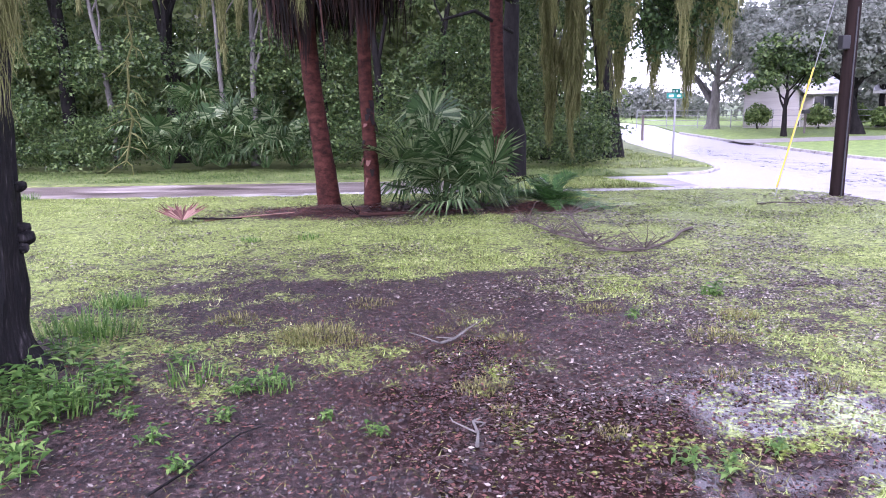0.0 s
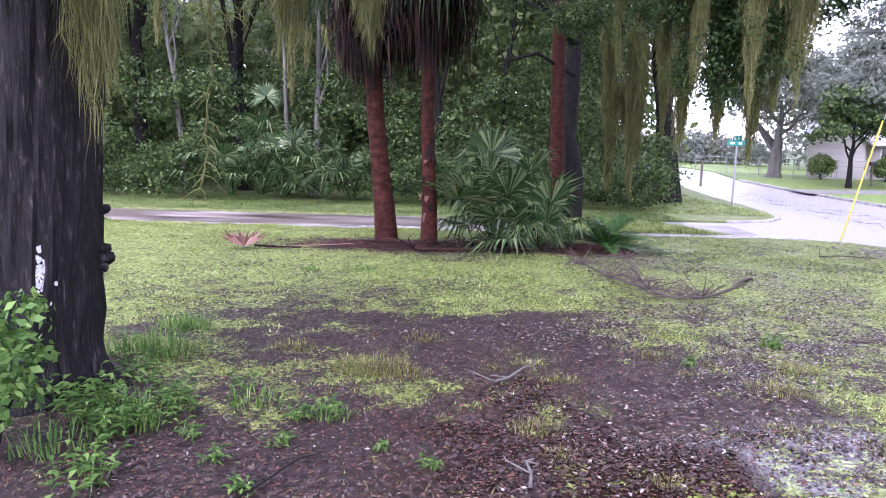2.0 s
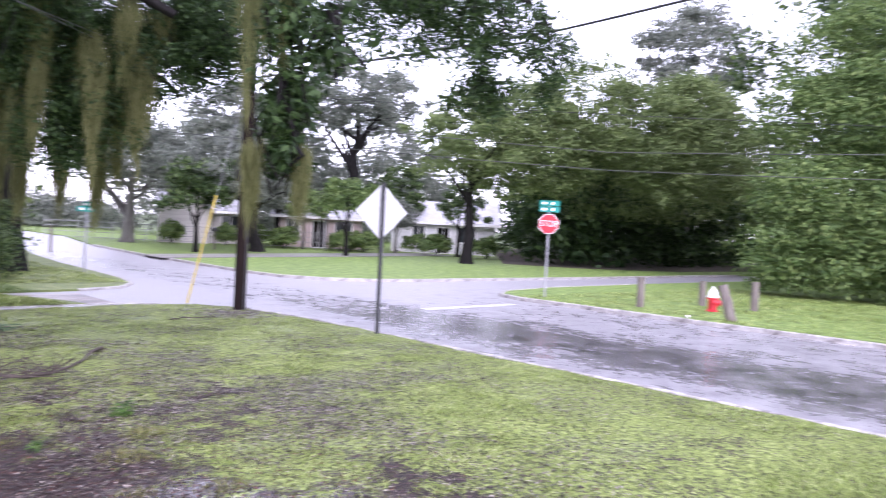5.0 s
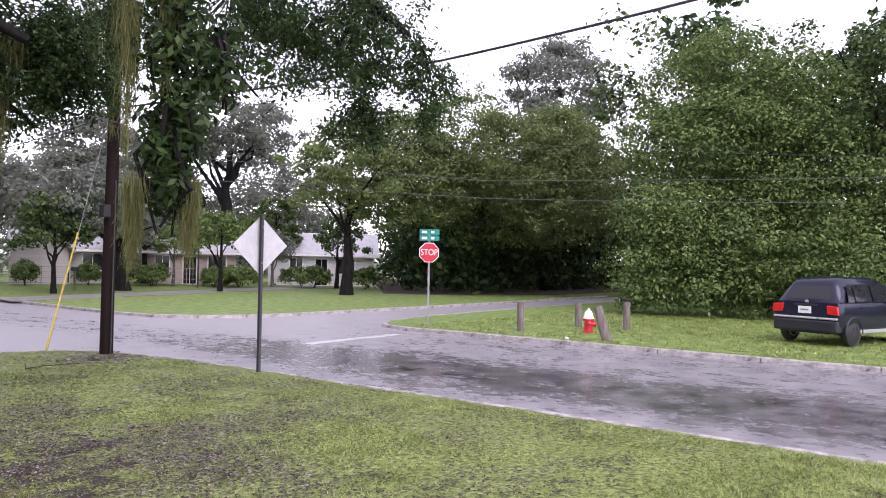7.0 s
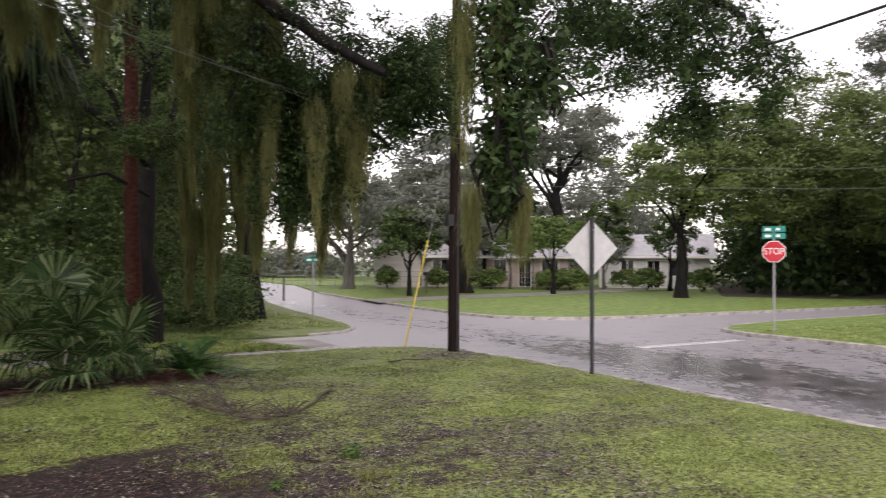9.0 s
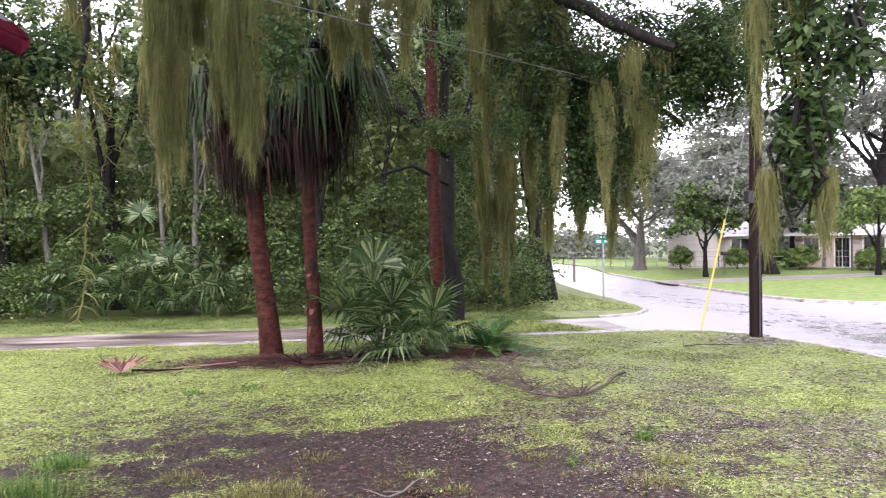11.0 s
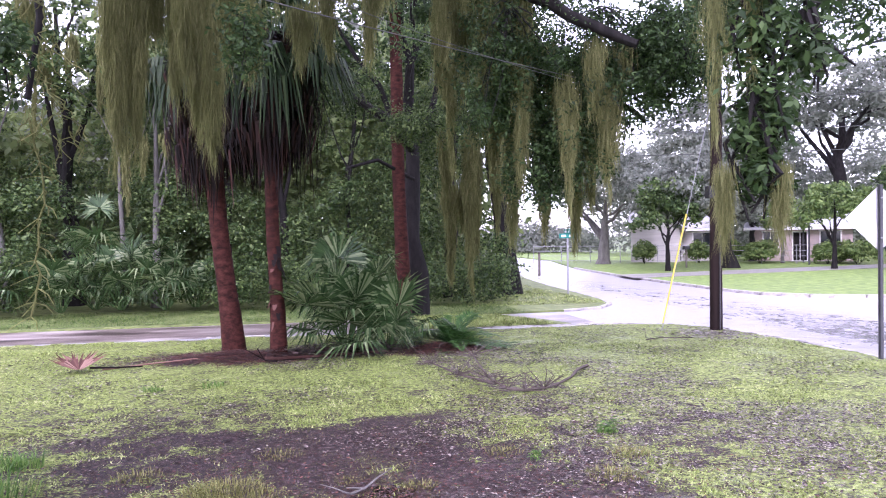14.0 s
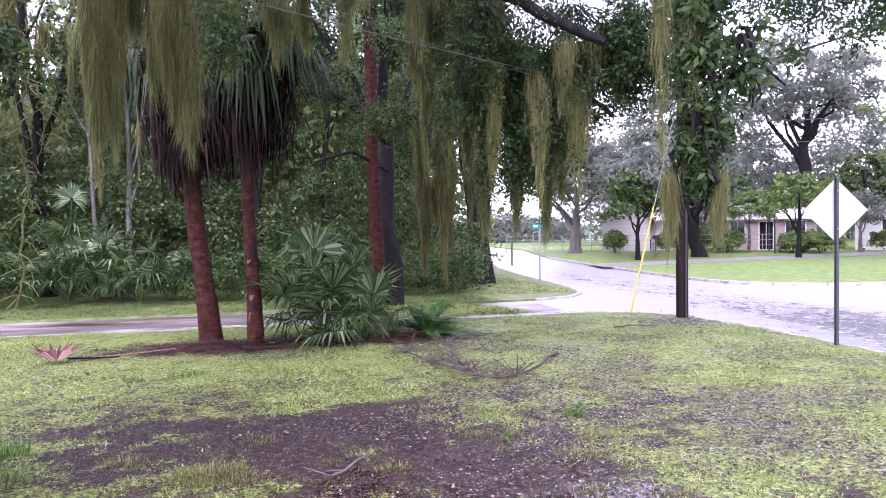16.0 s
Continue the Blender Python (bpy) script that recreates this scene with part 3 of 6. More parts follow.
def billows(name, balls, leaf, mat, per, seed, label):
    """Billowing crowns: each ball (x, y, z, radius) is covered with small leafy domes, with hollows between."""
    rng = np.random.default_rng(seed)
    cs, rad = [], []
    for x, y, z, r in balls:
        for _ in range(int(15 * r * r) + 14):
            d = Vector(rng.normal(size=3)).normalized()
            k = r * (0.82 + 0.3 * noise.noise(d * 2.3 + Vector((x, y, z))) + 0.06 * rng.normal())
            p = Vector((x, y, z)) + d * k
            if p.z > 0.3:
                cs.append(tuple(p))
                rad.append(rng.uniform(0.5, 1.15))
    return tagged(poly_mesh(name, dome_leaves(cs, rad, per, leaf, rng, flat=0.85, under=0.2, jitter=0.42), 4, mat), label, "woods", kind="stuff")


billows("woods", [(33.5, 28.6, 6.8, 3.0), (38.2, 25.7, 9.2, 3.2), (39.0, 22.6, 7.8, 3.3), (44.7, 22.5, 9.3, 2.9), (41.8, 19.3, 6.7, 2.9)] + [(36.4, 26.2, 6.6, 2.6), (39.6, 21.2, 5.8, 2.2), (36.0, 28.8, 8.6, 2.6), (41.6, 21.2, 9.4, 2.4)], 0.2, LEAF_EAST, 76, 201, "soft billowing olive-green crowns over shaded wood edge")
billows("thicket", [(35.2, 11.5, 10.3, 1.9), (35.8, 9.6, 10.8, 2.3), (33.0, 11.8, 7.3, 1.7), (33.6, 9.9, 7.2, 2.3), (34.1, 8.0, 7.5, 2.7), (31.1, 11.2, 3.9, 1.6), (31.6, 9.7, 3.4, 2.1), (30.4, 11.2, 1.6, 1.3), (30.5, 9.8, 1.2, 1.5), (31.9, 8.4, 1.9, 2.0), (33.3, 7.1, 3.4, 2.6), (35.4, 6.7, 8.9, 2.7), (34.6, 5.3, 5.6, 2.8), (32.7, 4.9, 2.1, 2.2)], 0.17, LEAF_BUSH, 74, 202, "bright green billows of vine-hung thicket")
woods("hedge", (4, 34, 84, 96), 3.2, 0.5, LEAF_HAZED, 220, 80, 1.6, rng, "low hazy hedge at the far end of the street", holes=-0.6)
woods("woods", (30, 75, 62, 84), 15, 0.5, LEAF_HAZED, 800, 60, 1.9, rng, "hazy distant trees behind the houses", holes=-0.3)


# trees ---------------------------------------------------------------------
def limb(start, end, sag, steps, rng, wob=0.12):
    a, b = Vector(start), Vector(end)
    pts = []
    for i in range(steps + 1):
        u = i / steps
        p = a.lerp(b, u) + Vector((0, 0, sag * 4 * u * (1 - u)))
        if 0 < i < steps:
            p += Vector(rng.uniform(-wob, wob, 3))
        pts.append(p)
    return pts


def tree(at, height, radius, crown_c, crown_r, n_clumps, per, leaf, mat, bark, seed, label, limbs=6, spread=0.4, lean=(0, 0), group="street trees"):
    rng = np.random.default_rng(seed)
    t = thing("tree", label, "tree", at, group=group)
    g = Geo()
    top = Vector((lean[0] + crown_c[0] * 0.6, lean[1] + crown_c[1] * 0.6, height * 0.74))
    pts = limb((0, 0, -0.15), top, 0, 8, rng, 0.02 * height * 0.5)
    g.tube(pts, [radius * (1.4 if k == 0 else 1.12 - 0.115 * k) for k in range(9)], 12, wob=0.08, rng=rng)
    part("trunk", g, bark, t, smooth=True)
    c = Vector(crown_c)
    for i in range(limbs):
        a = 2 * math.pi * i / limbs * 1.6 + rng.uniform(-0.4, 0.4)
        k = int(rng.integers(3, 8))
        e = c + Vector((math.cos(a) * crown_r[0] * 0.75, math.sin(a) * crown_r[1] * 0.75, rng.uniform(-0.35, 0.7) * crown_r[2]))
        r0 = radius * (1.0 - 0.1 * k) * 0.6
        g = Geo()
        g.tube(limb(pts[k], e, 0.25, 6, rng, 0.035 * (e - pts[k]).length), [r0 * (1 - 0.14 * q) for q in range(7)], 7)
        part("limb", g, bark, t, smooth=True)
    cl = crown_points(crown_c, crown_r, n_clumps, rng)
    poly_mesh("crown", dome_leaves(cl, spread * rng.uniform(0.7, 1.5, len(cl)), per, leaf, rng), 4, mat, t)
    return t


tree((32.2, 29.6, BLOCK_Z), 9, 0.32, (0, 0, 6.6), (4.4, 4.4, 4.0), 130, 80, 0.24, LEAF_EAST, BARK_DARK, 3, "slim dark street oak on the corner lawn", spread=0.6)
# the far crowns get their haze from the paled leaf colour
tree((24.6, 39.8, BLOCK_Z), 6, 0.4, (-1.5, 0.9, 4.2), (4.6, 4.6, 3.2), 200, 90, 0.26, LEAF_HAZED, BARK_DARK, 4, "rounded oak in front of the houses", spread=0.7)
tree((20.8, 49.5, BLOCK_Z), 6, 0.42, (0.3, 0, 5.3), (5.0, 5.0, 3.3), 170, 80, 0.3, LEAF_HAZED, BARK_PALE, 5, "grey hazy oak beside the street", spread=0.7)
tree((45.5, 57.0, BLOCK_Z), 18, 0.75, (0, 0, 13), (7.5, 7.5, 6.0), 170, 70, 0.4, LEAF_HAZED, BARK_DARK, 6, "tall bare-limbed oak behind the houses", limbs=9, spread=0.9)
tree((35.5, 60.0, BLOCK_Z), 14, 0.6, (0, 0, 10), (6.5, 6.5, 5), 120, 70, 0.4, LEAF_HAZED, BARK_DARK, 8, "large tree behind the houses", spread=0.9)
tree((55.3, 28.1, BLOCK_Z), 20, 0.5, (0, 0, 15.5), (5.6, 5.6, 6.0), 150, 70, 0.34, LEAF_HAZED, BARK_PALE, 14, "tall hazy tree rising behind the wood edge", limbs=8, spread=0.9)
tree((7.35, 26.0, 0.0), 11, 0.38, (-1.2, 0.4, 7.6), (3.0, 3.4, 4.8), 150, 90, 0.17, LEAF_WOODS, BARK_DARK, 9, "dark mossy oak at the street corner", spread=0.55)
SLIM_OAK = tree((3.05, 19.85, 0.0), 12, 0.28, (-0.3, 0.8, 8.6), (4.5, 4.0, 4.4), 150, 90, 0.15, LEAF_OAK, BARK_DARK, 10, "dark slim oak behind the palms", spread=0.55)
for pts, r in (([(-0.1, -0.3, 4.4), (-0.9, -1.5, 5.0), (-1.7, -1.85, 5.4), (-3.0, -2.2, 6.2)], 0.13), ([(-0.05, -0.2, 3.6), (-1.1, -1.2, 4.0), (-1.9, -1.6, 3.75)], 0.05)):
    part("limb", Geo().tube(pts, [r * (1 - 0.15 * k) for k in range(len(pts))], 9), BARK_DARK, SLIM_OAK, "dark bare limb", smooth=True)

tree((37.5, 1.5, BLOCK_Z), 12, 0.5, (0, 0, 9), (5, 5, 5), 110, 90, 0.24, LEAF_WOODS, BARK_DARK, 12, "mossy oak standing in the thicket", spread=0.7)
for k, (x, y, h, r, bark) in enumerate([(-15, 25.5, 12, 0.2, BARK_PALE), (-12.4, 24.4, 11, 0.14, BARK_DARK), (-10.6, 26, 13, 0.24, BARK_DARK), (-8.6, 24.6, 10, 0.11, BARK_PALE),
                                        (-7.2, 26.4, 13, 0.26, BARK_DARK), (-5.4, 25.0, 9, 0.1, BARK_PALE), (-4.4, 24.6, 10, 0.12, BARK_PALE), (-2.6, 27, 13, 0.22, BARK_DARK),
                                        (-0.4, 25.2, 11, 0.16, BARK_DARK), (1.4, 24.6, 9, 0.1, BARK_DARK), (4.9, 25.4, 12, 0.2, BARK_DARK), (-18, 26, 12, 0.22, BARK_DARK)]):
    tree((x, y, BLOCK_Z), h, r, (random.uniform(-0.5, 0.5), 0, h * 0.75), (1.9, 1.9, h * 0.25), 34, 90, 0.17, LEAF_WOODS, bark, 40 + k,
         "slender woodland tree with leafy crown" if bark is BARK_PALE else "dark-stemmed woodland tree with leafy crown", limbs=4, spread=0.5,
         lean=(random.uniform(-0.8, 0.8), 0), group="woodland trees")


# palms and palmettos -------------------------------------------------------
def fan_quads(hub, out, size, rng, spread=210, count=36, droop=0.35, fold=0.25):
    """The blade of a fan palm leaf: slim leaflets round a hub, pointing along out."""
    hub, out = Vector(hub), Vector(out).normalized()
    side = out.cross(Vector((0, 0, 1)))
    side = side.normalized() if side.length > 0.05 else Vector((1, 0, 0))
    up = side.cross(out)
    quads = []
    for i in range(count):
        a = radians((i / (count - 1) - 0.5) * spread + rng.uniform(-3, 3))
        d = (out * math.cos(a) + side * math.sin(a) + up * fold * abs(math.sin(a))).normalized()
        ln = size * (0.72 + 0.28 * math.cos(a * 0.75)) * rng.uniform(0.88, 1.08)
        w = d.cross(up).normalized() * size * (0.95 / count)
        mid, tip = hub + d * ln * 0.55, hub + d * ln
        mid.z -= droop * ln * 0.1
        tip.z -= droop * ln * rng.uniform(0.3, 0.55)
        tip -= d * ln * 0.12 * droop
        tip += Vector(rng.uniform(-0.07, 0.07, 3)) * size
        root = hub + d * size * 0.06
        quads += [root - w * 0.4, root + w * 0.4, mid + w, mid - w, mid - w, mid + w, tip + w * 0.1, tip - w * 0.1]
    return quads


def frond(parent, base, tip, size, rng, mat=LEAF_PALM, stalk=None, **kw):
    g = Geo()
    a, b = Vector(base), Vector(tip)
    m = a.lerp(b, 0.5) + Vector((0, 0, (b - a).length * 0.12))
    g.tube([a, m, b], [0.018, 0.013, 0.008], 5)
    s = part("leaf_stalk", g, stalk or mat, parent)
    out = (b - m).normalized()
    poly_mesh("leaf_blade", [tuple(p) for p in fan_quads(b, out, size, rng, **kw)], 4, mat, s)
    return s


def palmetto(at, count, reach, size, seed, label, tall=0.6, leaflets=30):
    rng = np.random.default_rng(seed)
    t = thing("palmetto", label, "palm", at, group="palmettos")
    for i in range(count):
        a, e = 2 * math.pi * i / count * 2.4 + rng.uniform(-0.3, 0.3), rng.uniform(-0.05, 1.35)
        r = reach * rng.uniform(0.3, 1.1)
        tip = (math.cos(a) * math.cos(e) * r, math.sin(a) * math.cos(e) * r, tall * 0.3 + math.sin(e) * r * 1.05)
        frond(t, (math.cos(a) * 0.06, math.sin(a) * 0.06, 0.02), tip, size * rng.uniform(0.8, 1.15), rng, droop=rng.uniform(0.5, 1.5), fold=0.3, count=leaflets, spread=rng.uniform(210, 280))
    return t


palmetto((0.85, 14.2, 0), 19, 1.3, 1.15, 1, "large dark green palmetto clump beside the palms", 1.0, 50)
palmetto((1.6, 13.75, 0), 8, 0.7, 1.0, 2, "drooping palmetto with silvery fan leaves", 0.7, 46)
for k, (x, y, n, r, s) in enumerate([(-6.5, 22.5, 13, 1.4, 0.85), (-5.0, 22.8, 18, 2.1, 0.95), (-3.7, 22.4, 13, 1.3, 0.85), (-5.8, 23.2, 12, 2.4, 0.9), (-3.0, 23.0, 10, 1.5, 0.8)]):
    palmetto((x, y, 0.1), n, r, s, 11 + k, "grey-green cabbage palm sapling at the wood's edge", 1.4)


def skirt_quads(z0, z1, rng, count, r0, r1, lx=0.0):
    """Dead fronds hanging round a palm's neck."""
    quads = []
    for _ in range(count):
        a, z = rng.uniform(0, 2 * math.pi), rng.uniform(z0 + 0.55, z1)
        ln = rng.uniform(0.4, 1.1) + 0.4 * math.sin(a * 5) * math.sin(a * 2 + 1) + 0.35 * (rng.uniform() < 0.1)
        ri, ro = r0 * rng.uniform(0.6, 1), r1 * rng.uniform(0.35, 0.85) * (1 + 0.25 * math.sin(a * 3 + 2))
        d = Vector((math.cos(a), math.sin(a), 0))
        w = Vector((-math.sin(a), math.cos(a), 0)) * rng.uniform(0.01, 0.03)
        top, mid = d * ri + Vector((lx, 0, z)), d * ro + Vector((lx, 0, z - ln * 0.35))
        low = d * ro * rng.uniform(0.75, 1.0) + Vector((lx + rng.uniform(-0.05, 0.05), rng.uniform(-0.05, 0.05), z - ln))
        quads += [top - w, top + w, mid + w, mid - w, mid - w, mid + w, low + w * 0.15, low - w * 0.15]
    return [tuple(q) for q in quads]


def palm(at, r, neck, top, lean, seed, label, skirt, fans, twist=1.0):
    rng = np.random.default_rng(seed)
    t = thing("palm_tree", label, "palm tree", at, group="cabbage palms")
    g = Geo()
    n = 34
    pts, rad = [], []
    for i in range(n):
        u = i / (n - 1)
        pts.append((lean[0] * u ** 0.9 + 0.015 * math.sin(u * 11), lean[1] * u, -0.15 + (top + 0.15) * u))
        rad.append(r * (1.22 - 0.3 * min(1, u * 4) + (0.018 if i % 2 else -0.012)) * (1 - 0.12 * u))
    g.tube(pts, rad, 14, wob=0.035, rng=rng)
    part("trunk", g, BARK_PALM, t, smooth=True)
    lx = lean[0] * neck / top
    if skirt:
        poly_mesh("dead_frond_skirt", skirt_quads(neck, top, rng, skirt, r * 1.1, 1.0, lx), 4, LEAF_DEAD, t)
    for i in range(6 if skirt else 4):
        z = rng.uniform(neck + 0.1, neck + 0.6)
        a = rng.uniform(0, 6.28)
        g = Geo()
        g.tube([(lx + math.cos(a) * r, math.sin(a) * r, z + 0.3), (lx + math.cos(a) * (r + 0.1), math.sin(a) * (r + 0.1), z - 0.1), (lx + math.cos(a) * (r + 0.08), math.sin(a) * (r + 0.08), z - 0.5)],
               [0.03, 0.022, 0.012], 5)
        part("dead_stalk", g, LEAF_DEAD, t)
    for i in range(fans):
        a, e = 2 * math.pi * i / fans * 3.1 + rng.uniform(-0.3, 0.3), rng.uniform(-0.8, 0.7)
        ln = rng.uniform(0.5, 0.95)
        tip = (lx + math.cos(a) * math.cos(e) * ln, math.sin(a) * math.cos(e) * ln, top - 0.1 + math.sin(e) * ln)
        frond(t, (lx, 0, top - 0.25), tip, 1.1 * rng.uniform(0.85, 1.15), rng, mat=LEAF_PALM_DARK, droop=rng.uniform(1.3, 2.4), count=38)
    return t


palm((-1.18, 14.35, 0), 0.19, 3.35, 5.5, (-0.5, 0), 1, "reddish-trunked cabbage palm with a skirt of dead fronds", 2800, 10)
THIN_PALM = palm((-0.38, 13.8, 0), 0.135, 3.5, 5.8, (-0.13, 0), 2, "thin reddish cabbage palm with shaggy dead fronds", 2600, 16)
palm((2.62, 19.2, 0), 0.185, 8.0, 9.6, (-0.15, 0), 3, "tall straight red-brown cabbage palm", 380, 12)
# curled flakes of old bark on the thin palm
for k in range(14):
    rk = np.random.default_rng(300 + k)
    z, a = rk.uniform(0.5, 2.4), rk.uniform(3.3, 6.1)
    fl = Geo()
    w, h2 = rk.uniform(0.02, 0.05), rk.uniform(0.06, 0.2)
    fl.add([(-w, 0, 0), (w, 0, 0), (w * 0.8, -0.035, -h2 * 0.6), (-w * 0.8, -0.03, -h2 * 0.6), (w * 0.3, -0.07, -h2), (-w * 0.3, -0.06, -h2)], [(0, 1, 2, 3), (3, 2, 4, 5)])
    o = part("bark_flake", fl, LEAF_FALLEN if k % 3 == 0 else LEAF_DEAD, THIN_PALM)
    o.matrix_basis = Matrix.Translation((-0.13 * z / 5.8 + math.cos(a) * 0.125, math.sin(a) * 0.125, z)) @ Matrix.Rotation(a + math.pi / 2, 4, "Z")

# near live oak -------------------------------------------------------------
oak = thing("tree", "huge dark wet live oak hung with moss", "tree", (-3.06, 5.55, 0), group="near oaks")
g = Geo()
rng = np.random.default_rng(17)
n, rings = 96, 90
vs, fs = [], []
for i in range(rings):
    u = i / (rings - 1)
    z = -0.2 + 5.4 * u
    for k in range(n):
        a = 2 * math.pi * k / n
        flare = 0.15 * math.exp(-max(z, 0) / 0.16) * (1 + 0.55 * math.sin(a * 4 + 0.8) + 0.3 * math.sin(a * 7))
        r = 0.45 + flare + 0.03 * noise.noise(Vector((math.cos(a) * 2, math.sin(a) * 2, z * 0.8))) + 0.028 * noise.noise(Vector((math.cos(a) * 9, math.sin(a) * 9, z * 2.2))) + 0.04 * abs(noise.noise(Vector((math.cos(a) * 15, math.sin(a) * 15, z * 2.4))))
        vs.append((math.cos(a) * r + 0.36 * max(0, u - 0.1), math.sin(a) * r, z))
for i in range(rings - 1):
    fs += [(i * n + k, i * n + (k + 1) % n, (i + 1) * n + (k + 1) % n, (i + 1) * n + k) for k in range(n)]
g.add(vs, fs)
part("trunk", g, BARK_OAK, oak, smooth=True)
for z, a, s in ((0.97, 0.3, 0.06), (1.04, 0.36, 0.045), (0.91, 0.22, 0.04), (1.34, 0.34, 0.04)):
    g = Geo()
    p = Vector((math.cos(a) * 0.45 + 0.05 * z, math.sin(a) * 0.47, z))
    d = Vector((math.cos(a), math.sin(a), 0.12))
    g.tube([p - d * 0.05, p + d * s * 0.7, p + d * s * 1.3, p + d * s * 1.7], [s, s * 0.95, s * 0.8, s * 0.5], 10, wob=0.28, rng=rng)
    part("burl", g, BARK_OAK, oak, "knobbly bark burl", smooth=True)
LICHEN = material("lichen", [(0.3, (0.34, 0.34, 0.33)), (0.7, (0.6, 0.6, 0.58))], scale=20, rough=0.9, bump=0.3)
g = Geo()
for k in range(110):
    a, z = -0.86 + rng.normal() * 0.06, 0.95 + rng.normal() * 0.11
    s = rng.uniform(0.003, 0.015)
    c = Vector((math.cos(a) * 0.462, math.sin(a) * 0.462, z))
    tan, up = Vector((-math.sin(a), math.cos(a), 0)), Vector((0, 0, 1))
    o = Vector((math.cos(a), math.sin(a), 0)) * 0.028
    g.add([c + o + tan * math.cos(q) * s * rng.uniform(0.7, 1.2) + up * math.sin(q) * s * 1.3 for q in np.linspace(0, 2 * math.pi, 7)[:-1]], [tuple(range(6))])
tagged(part("lichen_patch", g, LICHEN, oak, "pale flaking lichen on dark bark"), kind="stuff")
W = Matrix.Translation((3.06, -5.55, 0))
BOUGHS = [([(-2.95, 5.6, 4.6), (-2.2, 7.4, 5.9), (-0.2, 9.6, 6.3), (2.2, 10.4, 6.1), (3.57, 10.3, 5.35), (4.7, 9.85, 4.72)], 0.22),
         ([(-2.2, 7.4, 5.9), (-1.8, 9.4, 6.0), (-1.4, 10.2, 5.5)], 0.13),
         ([(2.2, 10.4, 6.1), (4.6, 10.9, 6.3), (6.6, 10.9, 6.5)], 0.09),
         ([(-2.8, 5.5, 4.9), (-0.6, 4.6, 5.3), (1.0, 3.2, 4.9), (1.52, 2.23, 3.58), (1.52, 2.23, 2.70)], 0.05),
         ([(-2.8, 5.5, 4.9), (1.5, 6.2, 6.9), (5.0, 6.8, 6.4), (7.3, 6.7, 5.6), (7.8, 6.2, 5.0)], 0.13),
         ([(2.2, 10.4, 6.1), (3.3, 11.8, 5.6), (4.9, 11.8, 4.6), (5.6, 11.5, 3.9)], 0.09),
         ([(-2.6, 5.5, 3.6), (-2.25, 5.15, 3.35), (-1.9, 5.2, 3.25)], 0.05),
         ([(-2.2, 7.4, 5.9), (-2.3, 7.7, 5.0), (-2.45, 7.6, 3.4)], 0.05)]
for pts, r in BOUGHS:
    g = Geo()
    sm = []
    for a, b in zip(pts, pts[1:]):
        sm += [W @ (Vector(a).lerp(Vector(b), q / 4) + Vector(rng.uniform(-0.05, 0.05, 3))) for q in range(4)]
    sm.append(W @ Vector(pts[-1]))
    g.tube(sm, [r * (1 - 0.8 * i / len(sm)) + 0.012 for i in range(len(sm))], 10, wob=0.1, rng=rng)
    part("limb", g, BARK_DARK, oak, "dark wet limb", smooth=True)


def spray(c, r, count, per=84, leaf=0.074, mat=LEAF_OAK, name="leaf_spray", size=0.26, label=""):
    """Leafy twigs within an ellipsoid, in small sprays."""
    count = int(count * 2.0)
    cs = np.array(c) + np.clip(rng.normal(size=(count, 3)) * 0.55, -1.1, 1.1) * np.array(r)
    ob = poly_mesh(name, dome_leaves(cs - np.array((-3.06, 5.55, 0)), size * rng.uniform(0.6, 1.3, count), per, leaf, rng, flat=1.0, under=0.6, slim=0.42), 4, mat, oak)
    tagged(ob, kind="stuff")
    g = Geo()
    for p in cs[::2]:
        q = Vector(p)
        e = Vector(c) + Vector((0, 0, r[2] * 0.9))
        g.tube([W @ e.lerp(q, 0.15), W @ (e.lerp(q, 0.6) + Vector(rng.uniform(-0.08, 0.08, 3))), W @ (q + Vector((0, 0, -0.1)))], [0.012, 0.008, 0.004], 4, caps=False)
    part("twig", g, BARK_DARK, oak)
    return ob


spray((6.6, 7.4, 5.0), (0.75, 0.7, 0.75), 34)
spray((7.4, 6.7, 4.9), (0.8, 0.7, 0.9), 40)
spray((7.95, 6.05, 4.3), (0.3, 0.3, 0.6), 14)
spray((7.45, 6.65, 3.9), (0.35, 0.35, 0.4), 14)
spray((1.52, 2.23, 3.08), (0.12, 0.12, 0.2), 14, per=40, leaf=0.042, size=0.09)
spray((1.52, 2.23, 2.70), (0.1, 0.1, 0.2), 14, per=40, leaf=0.04, size=0.08)
spray((1.52, 2.24, 2.39), (0.08, 0.08, 0.17), 18, per=44, leaf=0.038, size=0.065)
spray((1.53, 2.22, 2.26), (0.05, 0.05, 0.07), 7, per=40, leaf=0.036, size=0.05)
spray((1.75, 2.31, 2.73), (0.1, 0.1, 0.14), 7, per=26, leaf=0.05, size=0.09)
spray((7.6, 9.6, 5.6), (1.0, 0.8, 0.6), 26)
spray((8.7, 14.4, 6.6), (0.9, 0.5, 1.0), 46)
spray((3.0, 10.4, 4.6), (0.7, 0.6, 0.9), 26)
spray((4.3, 11.9, 3.4), (0.4, 0.4, 0.6), 14)
spray((4.7, 11.0, 5.0), (0.9, 0.8, 0.7), 36)
spray((5.3, 10.7, 4.2), (0.6, 0.6, 0.5), 18)
spray((3.9, 12.0, 4.7), (0.9, 0.8, 0.7), 34)
spray((4.7, 11.7, 3.8), (0.5, 0.5, 0.5), 18)
spray((5.7, 11.4, 4.7), (0.7, 0.7, 0.6), 24)
spray((4.9, 10.4, 4.58), (0.5, 0.5, 0.42), 20)
